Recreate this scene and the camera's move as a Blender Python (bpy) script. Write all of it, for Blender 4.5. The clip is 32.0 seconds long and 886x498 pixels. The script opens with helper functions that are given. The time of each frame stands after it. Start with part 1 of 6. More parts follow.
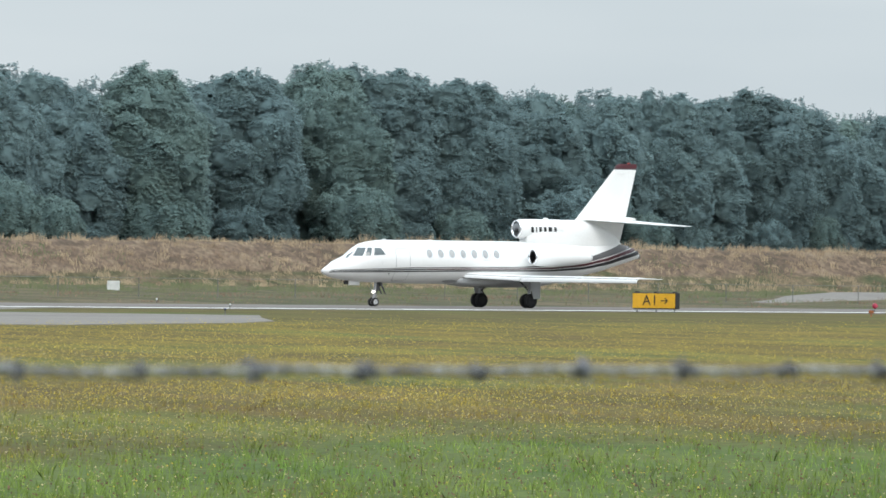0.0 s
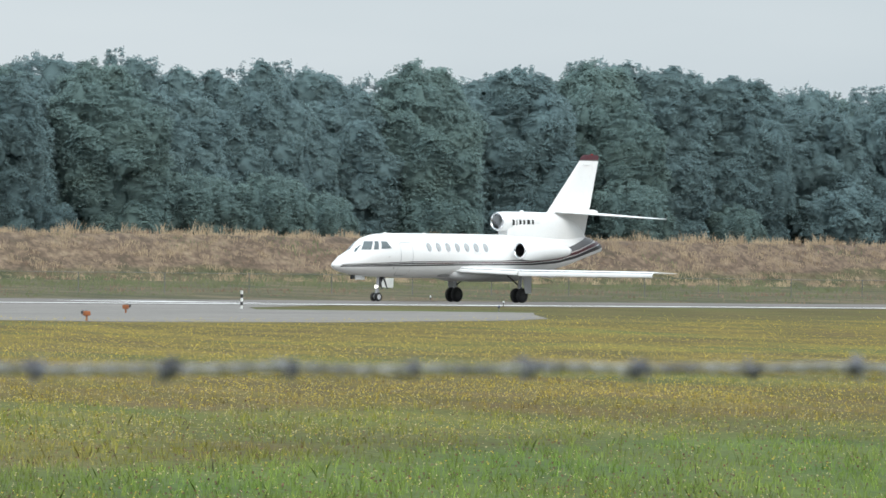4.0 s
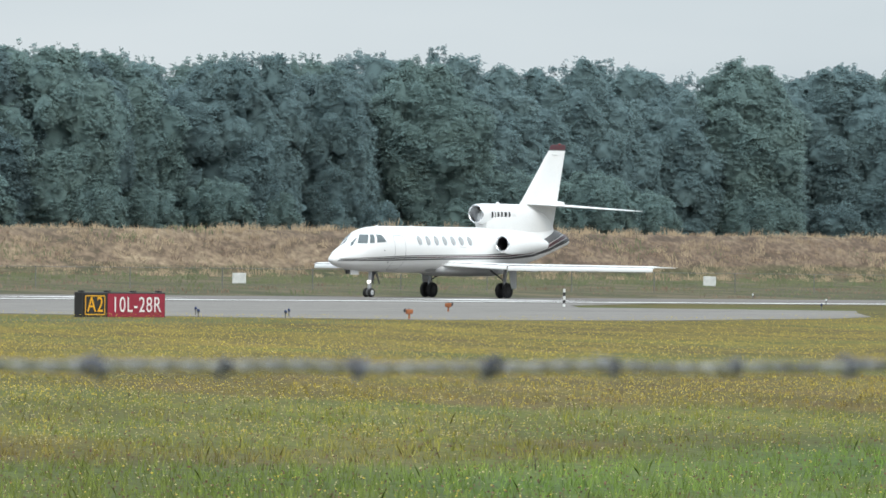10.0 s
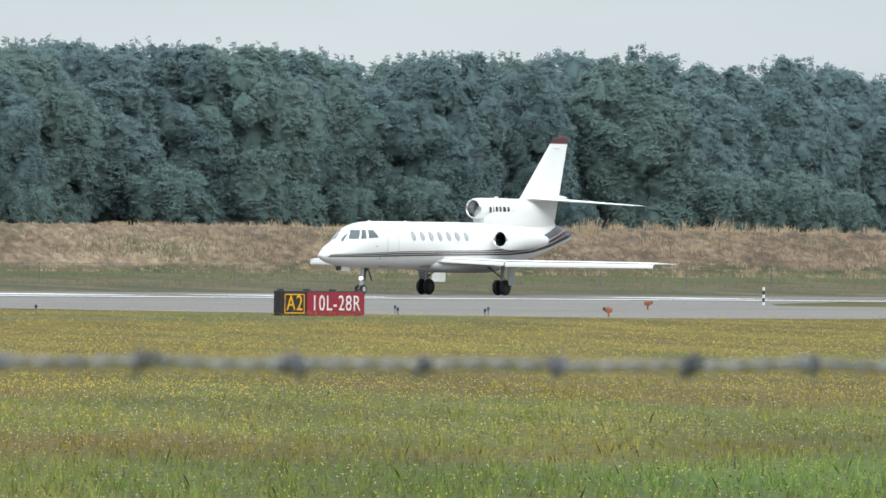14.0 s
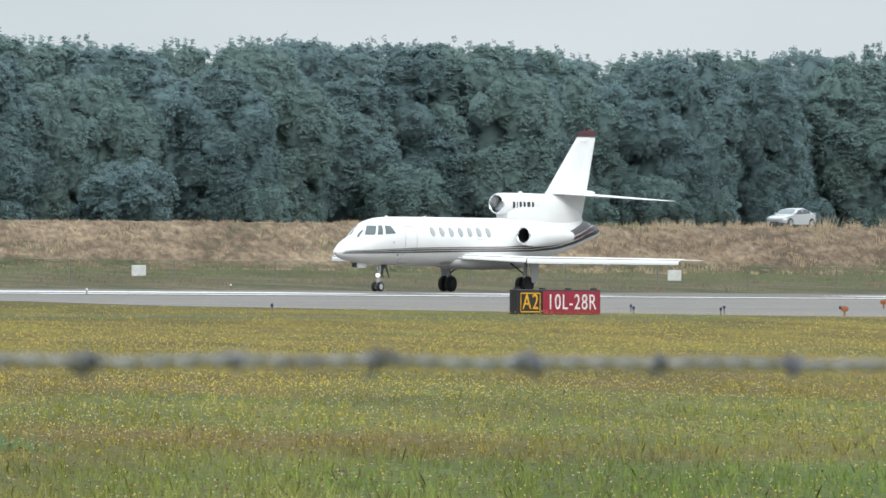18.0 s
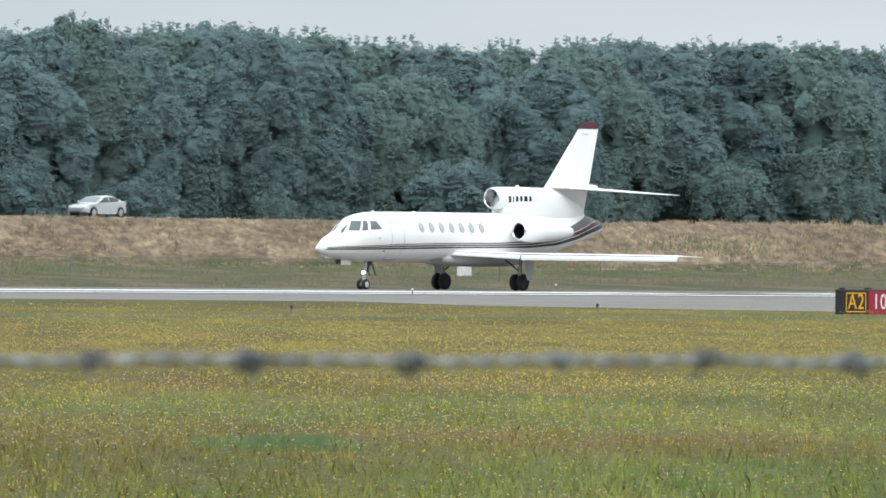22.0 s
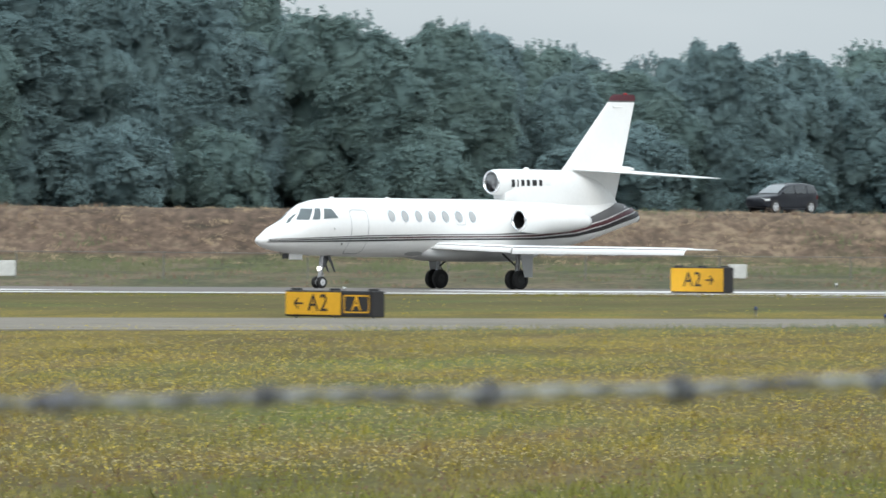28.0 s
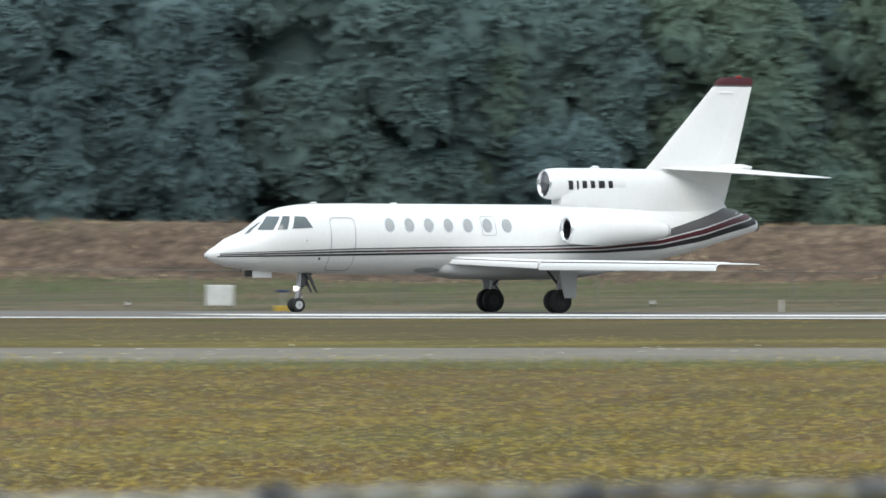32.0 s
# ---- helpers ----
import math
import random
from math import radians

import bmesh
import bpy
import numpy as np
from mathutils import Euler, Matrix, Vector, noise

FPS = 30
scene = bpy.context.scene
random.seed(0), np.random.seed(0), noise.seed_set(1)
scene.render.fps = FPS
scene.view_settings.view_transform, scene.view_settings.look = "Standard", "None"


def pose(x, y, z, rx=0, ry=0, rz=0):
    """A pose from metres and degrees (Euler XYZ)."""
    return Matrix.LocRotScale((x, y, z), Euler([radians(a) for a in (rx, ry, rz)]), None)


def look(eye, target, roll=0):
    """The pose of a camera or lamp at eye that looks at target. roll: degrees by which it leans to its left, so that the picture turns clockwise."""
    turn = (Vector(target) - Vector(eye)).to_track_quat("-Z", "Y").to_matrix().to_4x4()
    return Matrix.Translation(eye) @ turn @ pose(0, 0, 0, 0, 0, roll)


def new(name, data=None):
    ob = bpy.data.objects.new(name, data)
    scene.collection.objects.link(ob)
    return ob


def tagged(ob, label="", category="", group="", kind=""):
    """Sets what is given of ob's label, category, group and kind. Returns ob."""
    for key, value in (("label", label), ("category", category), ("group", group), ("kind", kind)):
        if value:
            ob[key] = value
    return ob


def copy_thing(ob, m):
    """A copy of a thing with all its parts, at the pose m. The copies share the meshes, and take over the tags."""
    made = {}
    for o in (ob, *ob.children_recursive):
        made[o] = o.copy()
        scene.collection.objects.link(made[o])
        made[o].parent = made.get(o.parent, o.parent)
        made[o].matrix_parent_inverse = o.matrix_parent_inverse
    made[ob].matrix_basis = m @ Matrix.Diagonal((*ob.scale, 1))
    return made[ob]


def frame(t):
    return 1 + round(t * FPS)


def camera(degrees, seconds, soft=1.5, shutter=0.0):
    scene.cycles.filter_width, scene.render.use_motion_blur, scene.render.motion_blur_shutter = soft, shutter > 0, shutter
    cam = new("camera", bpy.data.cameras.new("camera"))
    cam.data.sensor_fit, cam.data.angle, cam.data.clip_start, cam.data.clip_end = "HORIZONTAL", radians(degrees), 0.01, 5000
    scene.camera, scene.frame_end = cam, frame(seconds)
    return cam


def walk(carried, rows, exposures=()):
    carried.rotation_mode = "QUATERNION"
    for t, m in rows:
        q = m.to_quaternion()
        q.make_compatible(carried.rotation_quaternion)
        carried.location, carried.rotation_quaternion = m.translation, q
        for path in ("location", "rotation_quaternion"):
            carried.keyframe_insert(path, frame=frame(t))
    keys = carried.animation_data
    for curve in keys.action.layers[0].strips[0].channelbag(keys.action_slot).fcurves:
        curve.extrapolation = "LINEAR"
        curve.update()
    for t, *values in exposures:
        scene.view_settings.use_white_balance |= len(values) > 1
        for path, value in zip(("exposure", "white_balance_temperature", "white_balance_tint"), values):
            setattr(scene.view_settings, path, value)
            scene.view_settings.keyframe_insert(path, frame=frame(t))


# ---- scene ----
# World: x along the runway (aircraft roll towards -x), y across it away from the camera, z up, runway level at z = 0.

def part(name, bm, material, parent=None, label=""):
    """One mesh object from a bmesh, under a thing or a part."""
    me = bpy.data.meshes.new(name)
    bm.to_mesh(me)
    bm.free()
    if isinstance(material, (list, tuple)):
        for mm in material:
            me.materials.append(mm)
    else:
        me.materials.append(material)
    ob = new(name, me)
    if parent is not None:
        ob.parent = parent
    if label:
        ob["label"] = label
    return ob


def thing(name, m, label, category, group="", kind=""):
    ob = new(name)
    ob.empty_display_size = 0.3
    ob.matrix_basis = m
    return tagged(ob, label, category, group, kind)


# ---- camera ----
EYE = (0.0, 0.0, 1.7)
cam = camera(4.613, 32.0, soft=1.6, shutter=0.2)
cam.data.dof.use_dof = True
cam.data.dof.focus_distance = 380.0
cam.data.dof.aperture_fstop = 66.0
# seconds, yaw, pitch, roll in degrees
walk(cam, [(t, pose(*EYE, 90 + p, r, y)) for t, y, p, r in (
(0, -57.945, 0.110, -0.74), (0.5, -57.716, 0.106, -0.74), (1, -57.518, 0.101, -0.74), (1.5, -57.327, 0.096, -0.73),
(2, -57.133, 0.092, -0.73), (2.5, -56.959, 0.088, -0.73), (3, -56.800, 0.085, -0.73), (3.5, -56.656, 0.082, -0.72),
(5.5, -56.114, 0.071, -0.71), (6, -55.970, 0.069, -0.71), (6.5, -55.826, 0.066, -0.71), (7, -55.686, 0.065, -0.71),
(7.5, -55.537, 0.062, -0.71), (8, -55.405, 0.060, -0.70), (8.5, -55.267, 0.057, -0.70), (9, -55.111, 0.054, -0.70),
(9.5, -54.969, 0.052, -0.70), (10, -54.840, 0.049, -0.69), (10.5, -54.719, 0.047, -0.69), (11, -54.592, 0.044, -0.69),
(11.5, -54.460, 0.042, -0.69), (12, -54.307, 0.039, -0.69), (12.5, -54.160, 0.036, -0.68), (13, -54.033, 0.034, -0.68),
(13.5, -53.921, 0.031, -0.68), (15.5, -53.406, 0.022, -0.67), (16, -53.271, 0.019, -0.67), (16.5, -53.109, 0.017, -0.67),
(17, -52.912, 0.013, -0.66), (17.5, -52.750, 0.011, -0.66), (18, -52.573, 0.008, -0.66), (18.5, -52.394, 0.004, -0.65),
(19, -52.202, 0.001, -0.65), (19.5, -52.011, -0.002, -0.65), (20, -51.811, -0.004, -0.64), (20.5, -51.608, -0.006, -0.64),
(21, -51.405, -0.007, -0.64), (21.5, -51.166, -0.009, -0.63), (22, -50.878, -0.011, -0.63), (22.5, -50.554, -0.013, -0.62),
(23, -50.189, -0.016, -0.62), (23.5, -49.747, -0.019, -0.61), (24, -49.285, -0.024, -0.60), (24.5, -48.767, -0.032, -0.59),
(25, -48.196, -0.038, -0.59), (25.5, -47.569, -0.041, -0.58), (26, -46.862, -0.045, -0.56), (26.5, -46.068, -0.047, -0.55),
(28.5, -41.784, -0.050, -0.48), (28.7, -41.243, -0.048, -0.47), (28.9, -40.692, -0.046, -0.46), (29.1, -40.115, -0.043, -0.45),
(29.3, -39.506, -0.039, -0.44), (29.5, -38.879, -0.036, -0.43), (29.7, -38.226, -0.028, -0.42), (29.9, -37.543, -0.020, -0.41),
(30.1, -36.818, -0.011, -0.40), (30.3, -36.056, -0.003, -0.39), (30.5, -35.273, 0.006, -0.37), (30.7, -34.446, 0.011, -0.36),
(30.9, -33.575, 0.015, -0.35), (31.1, -32.812, 0.018, -0.33), (31.3, -31.864, 0.019, -0.32), (31.5, -30.905, 0.019, -0.30),
(31.6, -30.416, 0.019, -0.29), (31.7, -29.901, 0.018, -0.29), (31.8, -29.371, 0.018, -0.28), (31.9, -28.835, 0.018, -0.27),
(32, -28.282, 0.017, -0.26))],
    exposures=[(0.0, 0.0), (26.0, 0.0), (29.0, -0.12), (30.5, -0.22), (32.0, -0.27)])

# ---- world and sun: an overcast summer day ----
SUN_EL, SUN_AZ = 43.0, 203.0     # degrees; azimuth from +y towards +x
w = bpy.data.worlds.new("overcast_sky")
scene.world = w
w.use_nodes = True
wn, wl = w.node_tree.nodes, w.node_tree.links
wn.clear()
sky = wn.new("ShaderNodeTexSky")
sky.sky_type = "NISHITA"
sky.sun_disc = False
sky.sun_elevation, sky.sun_rotation = radians(SUN_EL), radians(SUN_AZ)
sky.air_density, sky.dust_density = 1.0, 2.0
dim = wn.new("ShaderNodeVectorMath")
dim.operation = "SCALE"
dim.inputs["Scale"].default_value = 0.11
wl.new(sky.outputs["Color"], dim.inputs[0])
tc = wn.new("ShaderNodeTexCoord")
mp = wn.new("ShaderNodeMapping")
mp.inputs["Scale"].default_value = (6.0, 6.0, 34.0)
wl.new(tc.outputs["Generated"], mp.inputs["Vector"])
cl = wn.new("ShaderNodeTexNoise")
cl.inputs["Scale"].default_value = 1.3
cl.inputs["Detail"].default_value = 4.0
wl.new(mp.outputs["Vector"], cl.inputs["Vector"])
cr = wn.new("ShaderNodeValToRGB")
cr.color_ramp.elements[0].position, cr.color_ramp.elements[0].color = 0.3, (0.56, 0.645, 0.70, 1)
cr.color_ramp.elements[1].position, cr.color_ramp.elements[1].color = 0.7, (0.70, 0.77, 0.81, 1)
wl.new(cl.outputs["Fac"], cr.inputs["Fac"])
mx = wn.new("ShaderNodeMix")
mx.data_type = "RGBA"
mx.inputs["Factor"].default_value = 0.9
wl.new(dim.outputs["Vector"], mx.inputs["A"])
wl.new(cr.outputs["Color"], mx.inputs["B"])
# an overcast sky grows brighter towards the zenith
sp = wn.new("ShaderNodeSeparateXYZ")
wl.new(tc.outputs["Generated"], sp.inputs["Vector"])
gr = wn.new("ShaderNodeMapRange")
gr.inputs["To Min"].default_value, gr.inputs["To Max"].default_value = 1.0, 3.0
wl.new(sp.outputs["Z"], gr.inputs["Value"])
up = wn.new("ShaderNodeVectorMath")
up.operation = "SCALE"
wl.new(mx.outputs["Result"], up.inputs[0])
wl.new(gr.outputs["Result"], up.inputs["Scale"])
bg = wn.new("ShaderNodeBackground")
bg.inputs["Strength"].default_value = 1.0
wl.new(up.outputs["Vector"], bg.inputs["Color"])
wo = wn.new("ShaderNodeOutputWorld")
wl.new(bg.outputs["Background"], wo.inputs["Surface"])

sun = new("sun", bpy.data.lights.new("sun", "SUN"))
sun.data.energy = 1.45
sun.data.angle = radians(35)
sun.data.color = (1.0, 0.96, 0.9)
sa, se = radians(SUN_AZ), radians(SUN_EL)
sun.matrix_world = look((math.sin(sa) * math.cos(se) * 50, math.cos(sa) * math.cos(se) * 50, math.sin(se) * 50), (0, 0, 0))


# ---- materials ----
def mat(name, c1, c2=None, scale=4.0, rough=0.6, metal=0.0, bump=0.0, bump_scale=40.0, detail=4.0, stretch=(1, 1, 1), coat=0.0,
        per_object=0.0, per_island=0.0, fine=None, lo=0.3, hi=0.7):
    """Noise between two colours, with an optional finer second noise, relief and variation from piece to piece."""
    m = bpy.data.materials.new(name)
    m.use_nodes = True
    n, l = m.node_tree.nodes, m.node_tree.links
    b = n["Principled BSDF"]
    b.inputs["Roughness"].default_value = rough
    b.inputs["Metallic"].default_value = metal
    b.inputs["Coat Weight"].default_value = coat
    c2 = c2 or tuple(0.85 * v for v in c1)
    tcn = n.new("ShaderNodeTexCoord")
    mpn = n.new("ShaderNodeMapping")
    mpn.inputs["Scale"].default_value = stretch
    l.new(tcn.outputs["Object"], mpn.inputs["Vector"])
    t1 = n.new("ShaderNodeTexNoise")
    t1.inputs["Scale"].default_value = scale
    t1.inputs["Detail"].default_value = detail
    l.new(mpn.outputs["Vector"], t1.inputs["Vector"])
    r = n.new("ShaderNodeValToRGB")
    r.color_ramp.elements[0].position, r.color_ramp.elements[0].color = lo, (*c1, 1)
    r.color_ramp.elements[1].position, r.color_ramp.elements[1].color = hi, (*c2, 1)
    l.new(t1.outputs["Fac"], r.inputs["Fac"])
    out = r.outputs["Color"]
    if fine:
        t2 = n.new("ShaderNodeTexNoise")
        t2.inputs["Scale"].default_value = fine[0]
        t2.inputs["Detail"].default_value = 6.0
        l.new(mpn.outputs["Vector"], t2.inputs["Vector"])
        m2 = n.new("ShaderNodeMapRange")
        m2.inputs["From Min"].default_value, m2.inputs["From Max"].default_value = 0.3, 0.7
        m2.inputs["To Min"].default_value, m2.inputs["To Max"].default_value = 1 - fine[1], 1 + fine[1]
        l.new(t2.outputs["Fac"], m2.inputs["Value"])
        v = n.new("ShaderNodeVectorMath")
        v.operation = "SCALE"
        l.new(out, v.inputs[0])
        l.new(m2.outputs["Result"], v.inputs["Scale"])
        out = v.outputs["Vector"]
    for amount, kind in ((per_object, "o"), (per_island, "i")):
        if amount:
            if kind == "o":
                src = n.new("ShaderNodeObjectInfo").outputs["Random"]
            else:
                src = n.new("ShaderNodeNewGeometry").outputs["Random Per Island"]
            m3 = n.new("ShaderNodeMapRange")
            m3.inputs["To Min"].default_value, m3.inputs["To Max"].default_value = 1 - amount, 1 + amount
            l.new(src, m3.inputs["Value"])
            v = n.new("ShaderNodeVectorMath")
            v.operation = "SCALE"
            l.new(out, v.inputs[0])
            l.new(m3.outputs["Result"], v.inputs["Scale"])
            out = v.outputs["Vector"]
    l.new(out, b.inputs["Base Color"])
    if bump:
        t3 = n.new("ShaderNodeTexNoise")
        t3.inputs["Scale"].default_value = bump_scale
        l.new(mpn.outputs["Vector"], t3.inputs["Vector"])
        bp = n.new("ShaderNodeBump")
        bp.inputs["Strength"].default_value = bump
        bp.inputs["Distance"].default_value = 0.05
        l.new(t3.outputs["Fac"], bp.inputs["Height"])
        l.new(bp.outputs["Normal"], b.inputs["Normal"])
    return m


M_WHITE = mat("white_aircraft_paint", (0.80, 0.80, 0.79), (0.76, 0.765, 0.76), 0.7, 0.38, coat=0.1, fine=(9.0, 0.02))
# the belly is white; its shade is put into this grey
M_BELLY = mat("belly_shade_grey", (0.55, 0.56, 0.56), (0.48, 0.49, 0.5), 1.2, 0.4)
M_MAROON = mat("maroon_stripe_paint", (0.075, 0.008, 0.015), (0.06, 0.007, 0.013), 2.0, 0.35, coat=0.2)
M_NAVY = mat("dark_stripe_paint", (0.010, 0.010, 0.013), (0.016, 0.015, 0.017), 2.0, 0.35, coat=0.2)
M_GREYST = mat("grey_stripe_paint", (0.105, 0.102, 0.104), (0.09, 0.088, 0.09), 2.0, 0.4)
M_SILVER = mat("polished_metal_lip", (0.78, 0.78, 0.79), (0.65, 0.66, 0.68), 3.0, 0.22, 1.0)
M_DARKIN = mat("dark_engine_inside", (0.015, 0.015, 0.017), (0.03, 0.03, 0.032), 8.0, 0.5, 0.3)
M_FAN = mat("titanium_fan", (0.22, 0.22, 0.23), (0.12, 0.12, 0.13), 9.0, 0.4, 0.8)
M_GLASSC = mat("cockpit_glass", (0.10, 0.125, 0.13), (0.07, 0.09, 0.10), 2.0, 0.08, coat=0.5)
M_GLASSW = mat("cabin_window_glass", (0.40, 0.41, 0.41), (0.33, 0.345, 0.35), 3.0, 0.15, coat=0.5)
M_SEAM = mat("grey_seal", (0.42, 0.43, 0.44), (0.36, 0.37, 0.38), 6.0, 0.6)
M_RUBBER = mat("black_tyre_rubber", (0.016, 0.016, 0.017), (0.03, 0.03, 0.03), 14.0, 0.8, bump=0.2)
M_STEEL = mat("gear_steel", (0.45, 0.45, 0.46), (0.3, 0.3, 0.31), 9.0, 0.4, 0.6)
M_HUB = mat("dark_hub_metal", (0.045, 0.043, 0.044), (0.025, 0.025, 0.026), 9.0, 0.6, 0.2)
M_DSTEEL = mat("dark_gear_steel", (0.10, 0.10, 0.105), (0.06, 0.06, 0.065), 9.0, 0.5, 0.5)
M_ASPH = mat("runway_asphalt", (0.178, 0.163, 0.148), (0.135, 0.124, 0.114), 0.12, 0.85, fine=(2.2, 0.16), stretch=(0.25, 1, 1), bump=0.1)
for_asphalt = 0.2
M_TAXI = mat("taxiway_asphalt", (0.215, 0.200, 0.182), (0.165, 0.155, 0.143), 0.2, 0.9, fine=(2.5, 0.2), stretch=(0.3, 1, 1), bump=0.1)
M_ASPH.node_tree.nodes["Principled BSDF"].inputs["Specular IOR Level"].default_value = for_asphalt
M_TAXI.node_tree.nodes["Principled BSDF"].inputs["Specular IOR Level"].default_value = for_asphalt
M_TAXIA = mat("faded_taxiway_asphalt", (0.205, 0.184, 0.152), (0.155, 0.142, 0.118), 0.25, 0.9, fine=(2.5, 0.25), stretch=(0.3, 1, 1), bump=0.1)
M_TAXIA.node_tree.nodes["Principled BSDF"].inputs["Specular IOR Level"].default_value = for_asphalt
M_ROAD = mat("road_asphalt", (0.10, 0.10, 0.10), (0.08, 0.08, 0.08), 0.3, 0.9)
M_LINE = mat("white_marking_paint", (0.80, 0.80, 0.78), (0.62, 0.62, 0.60), 0.9, 0.7, fine=(5.0, 0.15))
M_YLINE = mat("yellow_marking_paint", (0.55, 0.36, 0.04), (0.42, 0.29, 0.06), 1.5, 0.7)
M_SIGNY = mat("yellow_sign_face", (0.80, 0.42, 0.015), (0.74, 0.38, 0.015), 1.2, 0.45, fine=(6, 0.05))
M_SIGNR = mat("red_sign_face", (0.31, 0.012, 0.040), (0.26, 0.012, 0.034), 1.2, 0.45, fine=(6, 0.06))
M_SIGNK = mat("black_sign_face", (0.014, 0.013, 0.014), (0.022, 0.02, 0.02), 2.0, 0.5)
M_SIGNW = mat("white_sign_legend", (0.78, 0.78, 0.76), (0.7, 0.7, 0.69), 3.0, 0.5)
M_PANEL = mat("weathered_white_panel", (0.66, 0.67, 0.65), (0.52, 0.53, 0.51), 2.5, 0.7, fine=(14, 0.08))
M_GALV = mat("galvanised_steel", (0.28, 0.32, 0.335), (0.19, 0.225, 0.24), 22.0, 0.5, 0.55, fine=(90, 0.2))
M_WIRE = mat("zinc_coated_wire", (0.46, 0.46, 0.43), (0.09, 0.09, 0.11), 14.0, 0.5, 0.5)
# galvanised steel again, with the shade of the arm's far side in its colour
M_ZINCSHADE = mat("shaded_side_zinc", (0.035, 0.036, 0.048), (0.055, 0.055, 0.068), 18.0, 0.7, 0.2, fine=(90, 0.2))
M_BARB = mat("tarnished_barb_wire", (0.045, 0.048, 0.066), (0.20, 0.21, 0.24), 55.0, 0.5, 0.35, per_object=0.3)
M_ORANGE = mat("orange_fixture", (0.34, 0.11, 0.035), (0.26, 0.085, 0.03), 6.0, 0.6)
M_BLUE = mat("blue_lens", (0.03, 0.045, 0.12), (0.02, 0.035, 0.09), 6.0, 0.2)
M_POST = mat("fence_post_steel", (0.20, 0.20, 0.19), (0.14, 0.14, 0.135), 5.0, 0.6, 0.3)
M_BARK = mat("pale_bark", (0.23, 0.21, 0.18), (0.12, 0.11, 0.095), 2.0, 0.9, stretch=(1, 1, 0.2), bump=0.3)
M_CARS = mat("silver_car_paint", (0.56, 0.58, 0.585), (0.53, 0.55, 0.555), 2.0, 0.25, 0.3, coat=0.6)
M_CARK = mat("black_car_paint", (0.016, 0.018, 0.024), (0.022, 0.024, 0.030), 2.0, 0.3, coat=0.1)
M_CARK.node_tree.nodes["Principled BSDF"].inputs["Specular IOR Level"].default_value = 0.3
M_CARG = mat("car_glass", (0.02, 0.025, 0.028), (0.03, 0.035, 0.038), 2.0, 0.06, coat=0.6)
# paler than the other car glass: a sky reflection put into the base colour
M_CARW = mat("windscreen_painted_sky", (0.15, 0.17, 0.18), (0.12, 0.14, 0.15), 2.0, 0.1, coat=0.6)
M_ALLOY = mat("silver_alloy_wheel", (0.62, 0.63, 0.64), (0.5, 0.51, 0.52), 4.0, 0.35, 0.3)
M_LAMPW = mat("clear_lamp_glass", (0.75, 0.77, 0.78), (0.65, 0.67, 0.68), 8.0, 0.15)
M_LAMPR = mat("red_lamp_glass", (0.3, 0.01, 0.012), (0.24, 0.01, 0.01), 8.0, 0.2)


M_LIT = mat("lit_lamp_glass", (0.9, 0.9, 0.85), (0.85, 0.85, 0.8), 8.0, 0.2)
M_LIT.node_tree.nodes["Principled BSDF"].inputs["Emission Color"].default_value = (1.0, 0.95, 0.85, 1)
M_LIT.node_tree.nodes["Principled BSDF"].inputs["Emission Strength"].default_value = 2.0


def translucent(m, amount, gloss=0.12):
    """Lets light through thin leaves."""
    n, l = m.node_tree.nodes, m.node_tree.links
    b, out = n["Principled BSDF"], n["Material Output"]
    t = n.new("ShaderNodeBsdfTranslucent")
    l.new(b.inputs["Base Color"].links[0].from_socket, t.inputs["Color"])
    mixer = n.new("ShaderNodeMixShader")
    mixer.inputs["Fac"].default_value = amount
    l.new(b.outputs["BSDF"], mixer.inputs[1])
    l.new(t.outputs["BSDF"], mixer.inputs[2])
    l.new(mixer.outputs["Shader"], out.inputs["Surface"])
    b.inputs["Specular IOR Level"].default_value = gloss
    return m


def foliage(name, dark, light, island=0.12, obj=0.12, gaps=False):
    """Leaves: gaps opens a spray between its leaves, at leaf size."""
    m = translucent(mat(name, dark, light, 0.35, 0.7, per_object=obj, per_island=island, detail=4.0, fine=(2.0, 0.12)), 0.14, 0.1)
    if gaps:
        n, l = m.node_tree.nodes, m.node_tree.links
        out = n["Material Output"]
        leaf = out.inputs["Surface"].links[0].from_socket
        tc_ = n.new("ShaderNodeTexCoord")
        t = n.new("ShaderNodeTexNoise")
        t.inputs["Scale"].default_value = 5.5
        t.inputs["Detail"].default_value = 3.0
        l.new(tc_.outputs["Object"], t.inputs["Vector"])
        r = n.new("ShaderNodeMapRange")
        r.inputs["From Min"].default_value, r.inputs["From Max"].default_value = 0.41, 0.56
        r.inputs["To Max"].default_value = 0.85
        l.new(t.outputs["Fac"], r.inputs["Value"])
        clear = n.new("ShaderNodeBsdfTransparent")
        mixer = n.new("ShaderNodeMixShader")
        l.new(r.outputs["Result"], mixer.inputs["Fac"])
        l.new(clear.outputs["BSDF"], mixer.inputs[1])
        l.new(leaf, mixer.inputs[2])
        l.new(mixer.outputs["Shader"], out.inputs["Surface"])
    return m


# the blue and paleness of distant haze are mixed into these leaf colours
HAZED_LEAF_TONES = (((0.091, 0.141, 0.150), (0.106, 0.157, 0.158)), ((0.094, 0.146, 0.144), (0.112, 0.165, 0.151)), ((0.092, 0.142, 0.126), (0.120, 0.167, 0.118)))
M_LEAF, M_LEAF2, M_LEAF3 = [(foliage("leaf_mass", d, l, 0.08, 0.06), foliage("leaf_sprays", d, l, 0.12, 0.06, True)) for d, l in HAZED_LEAF_TONES]


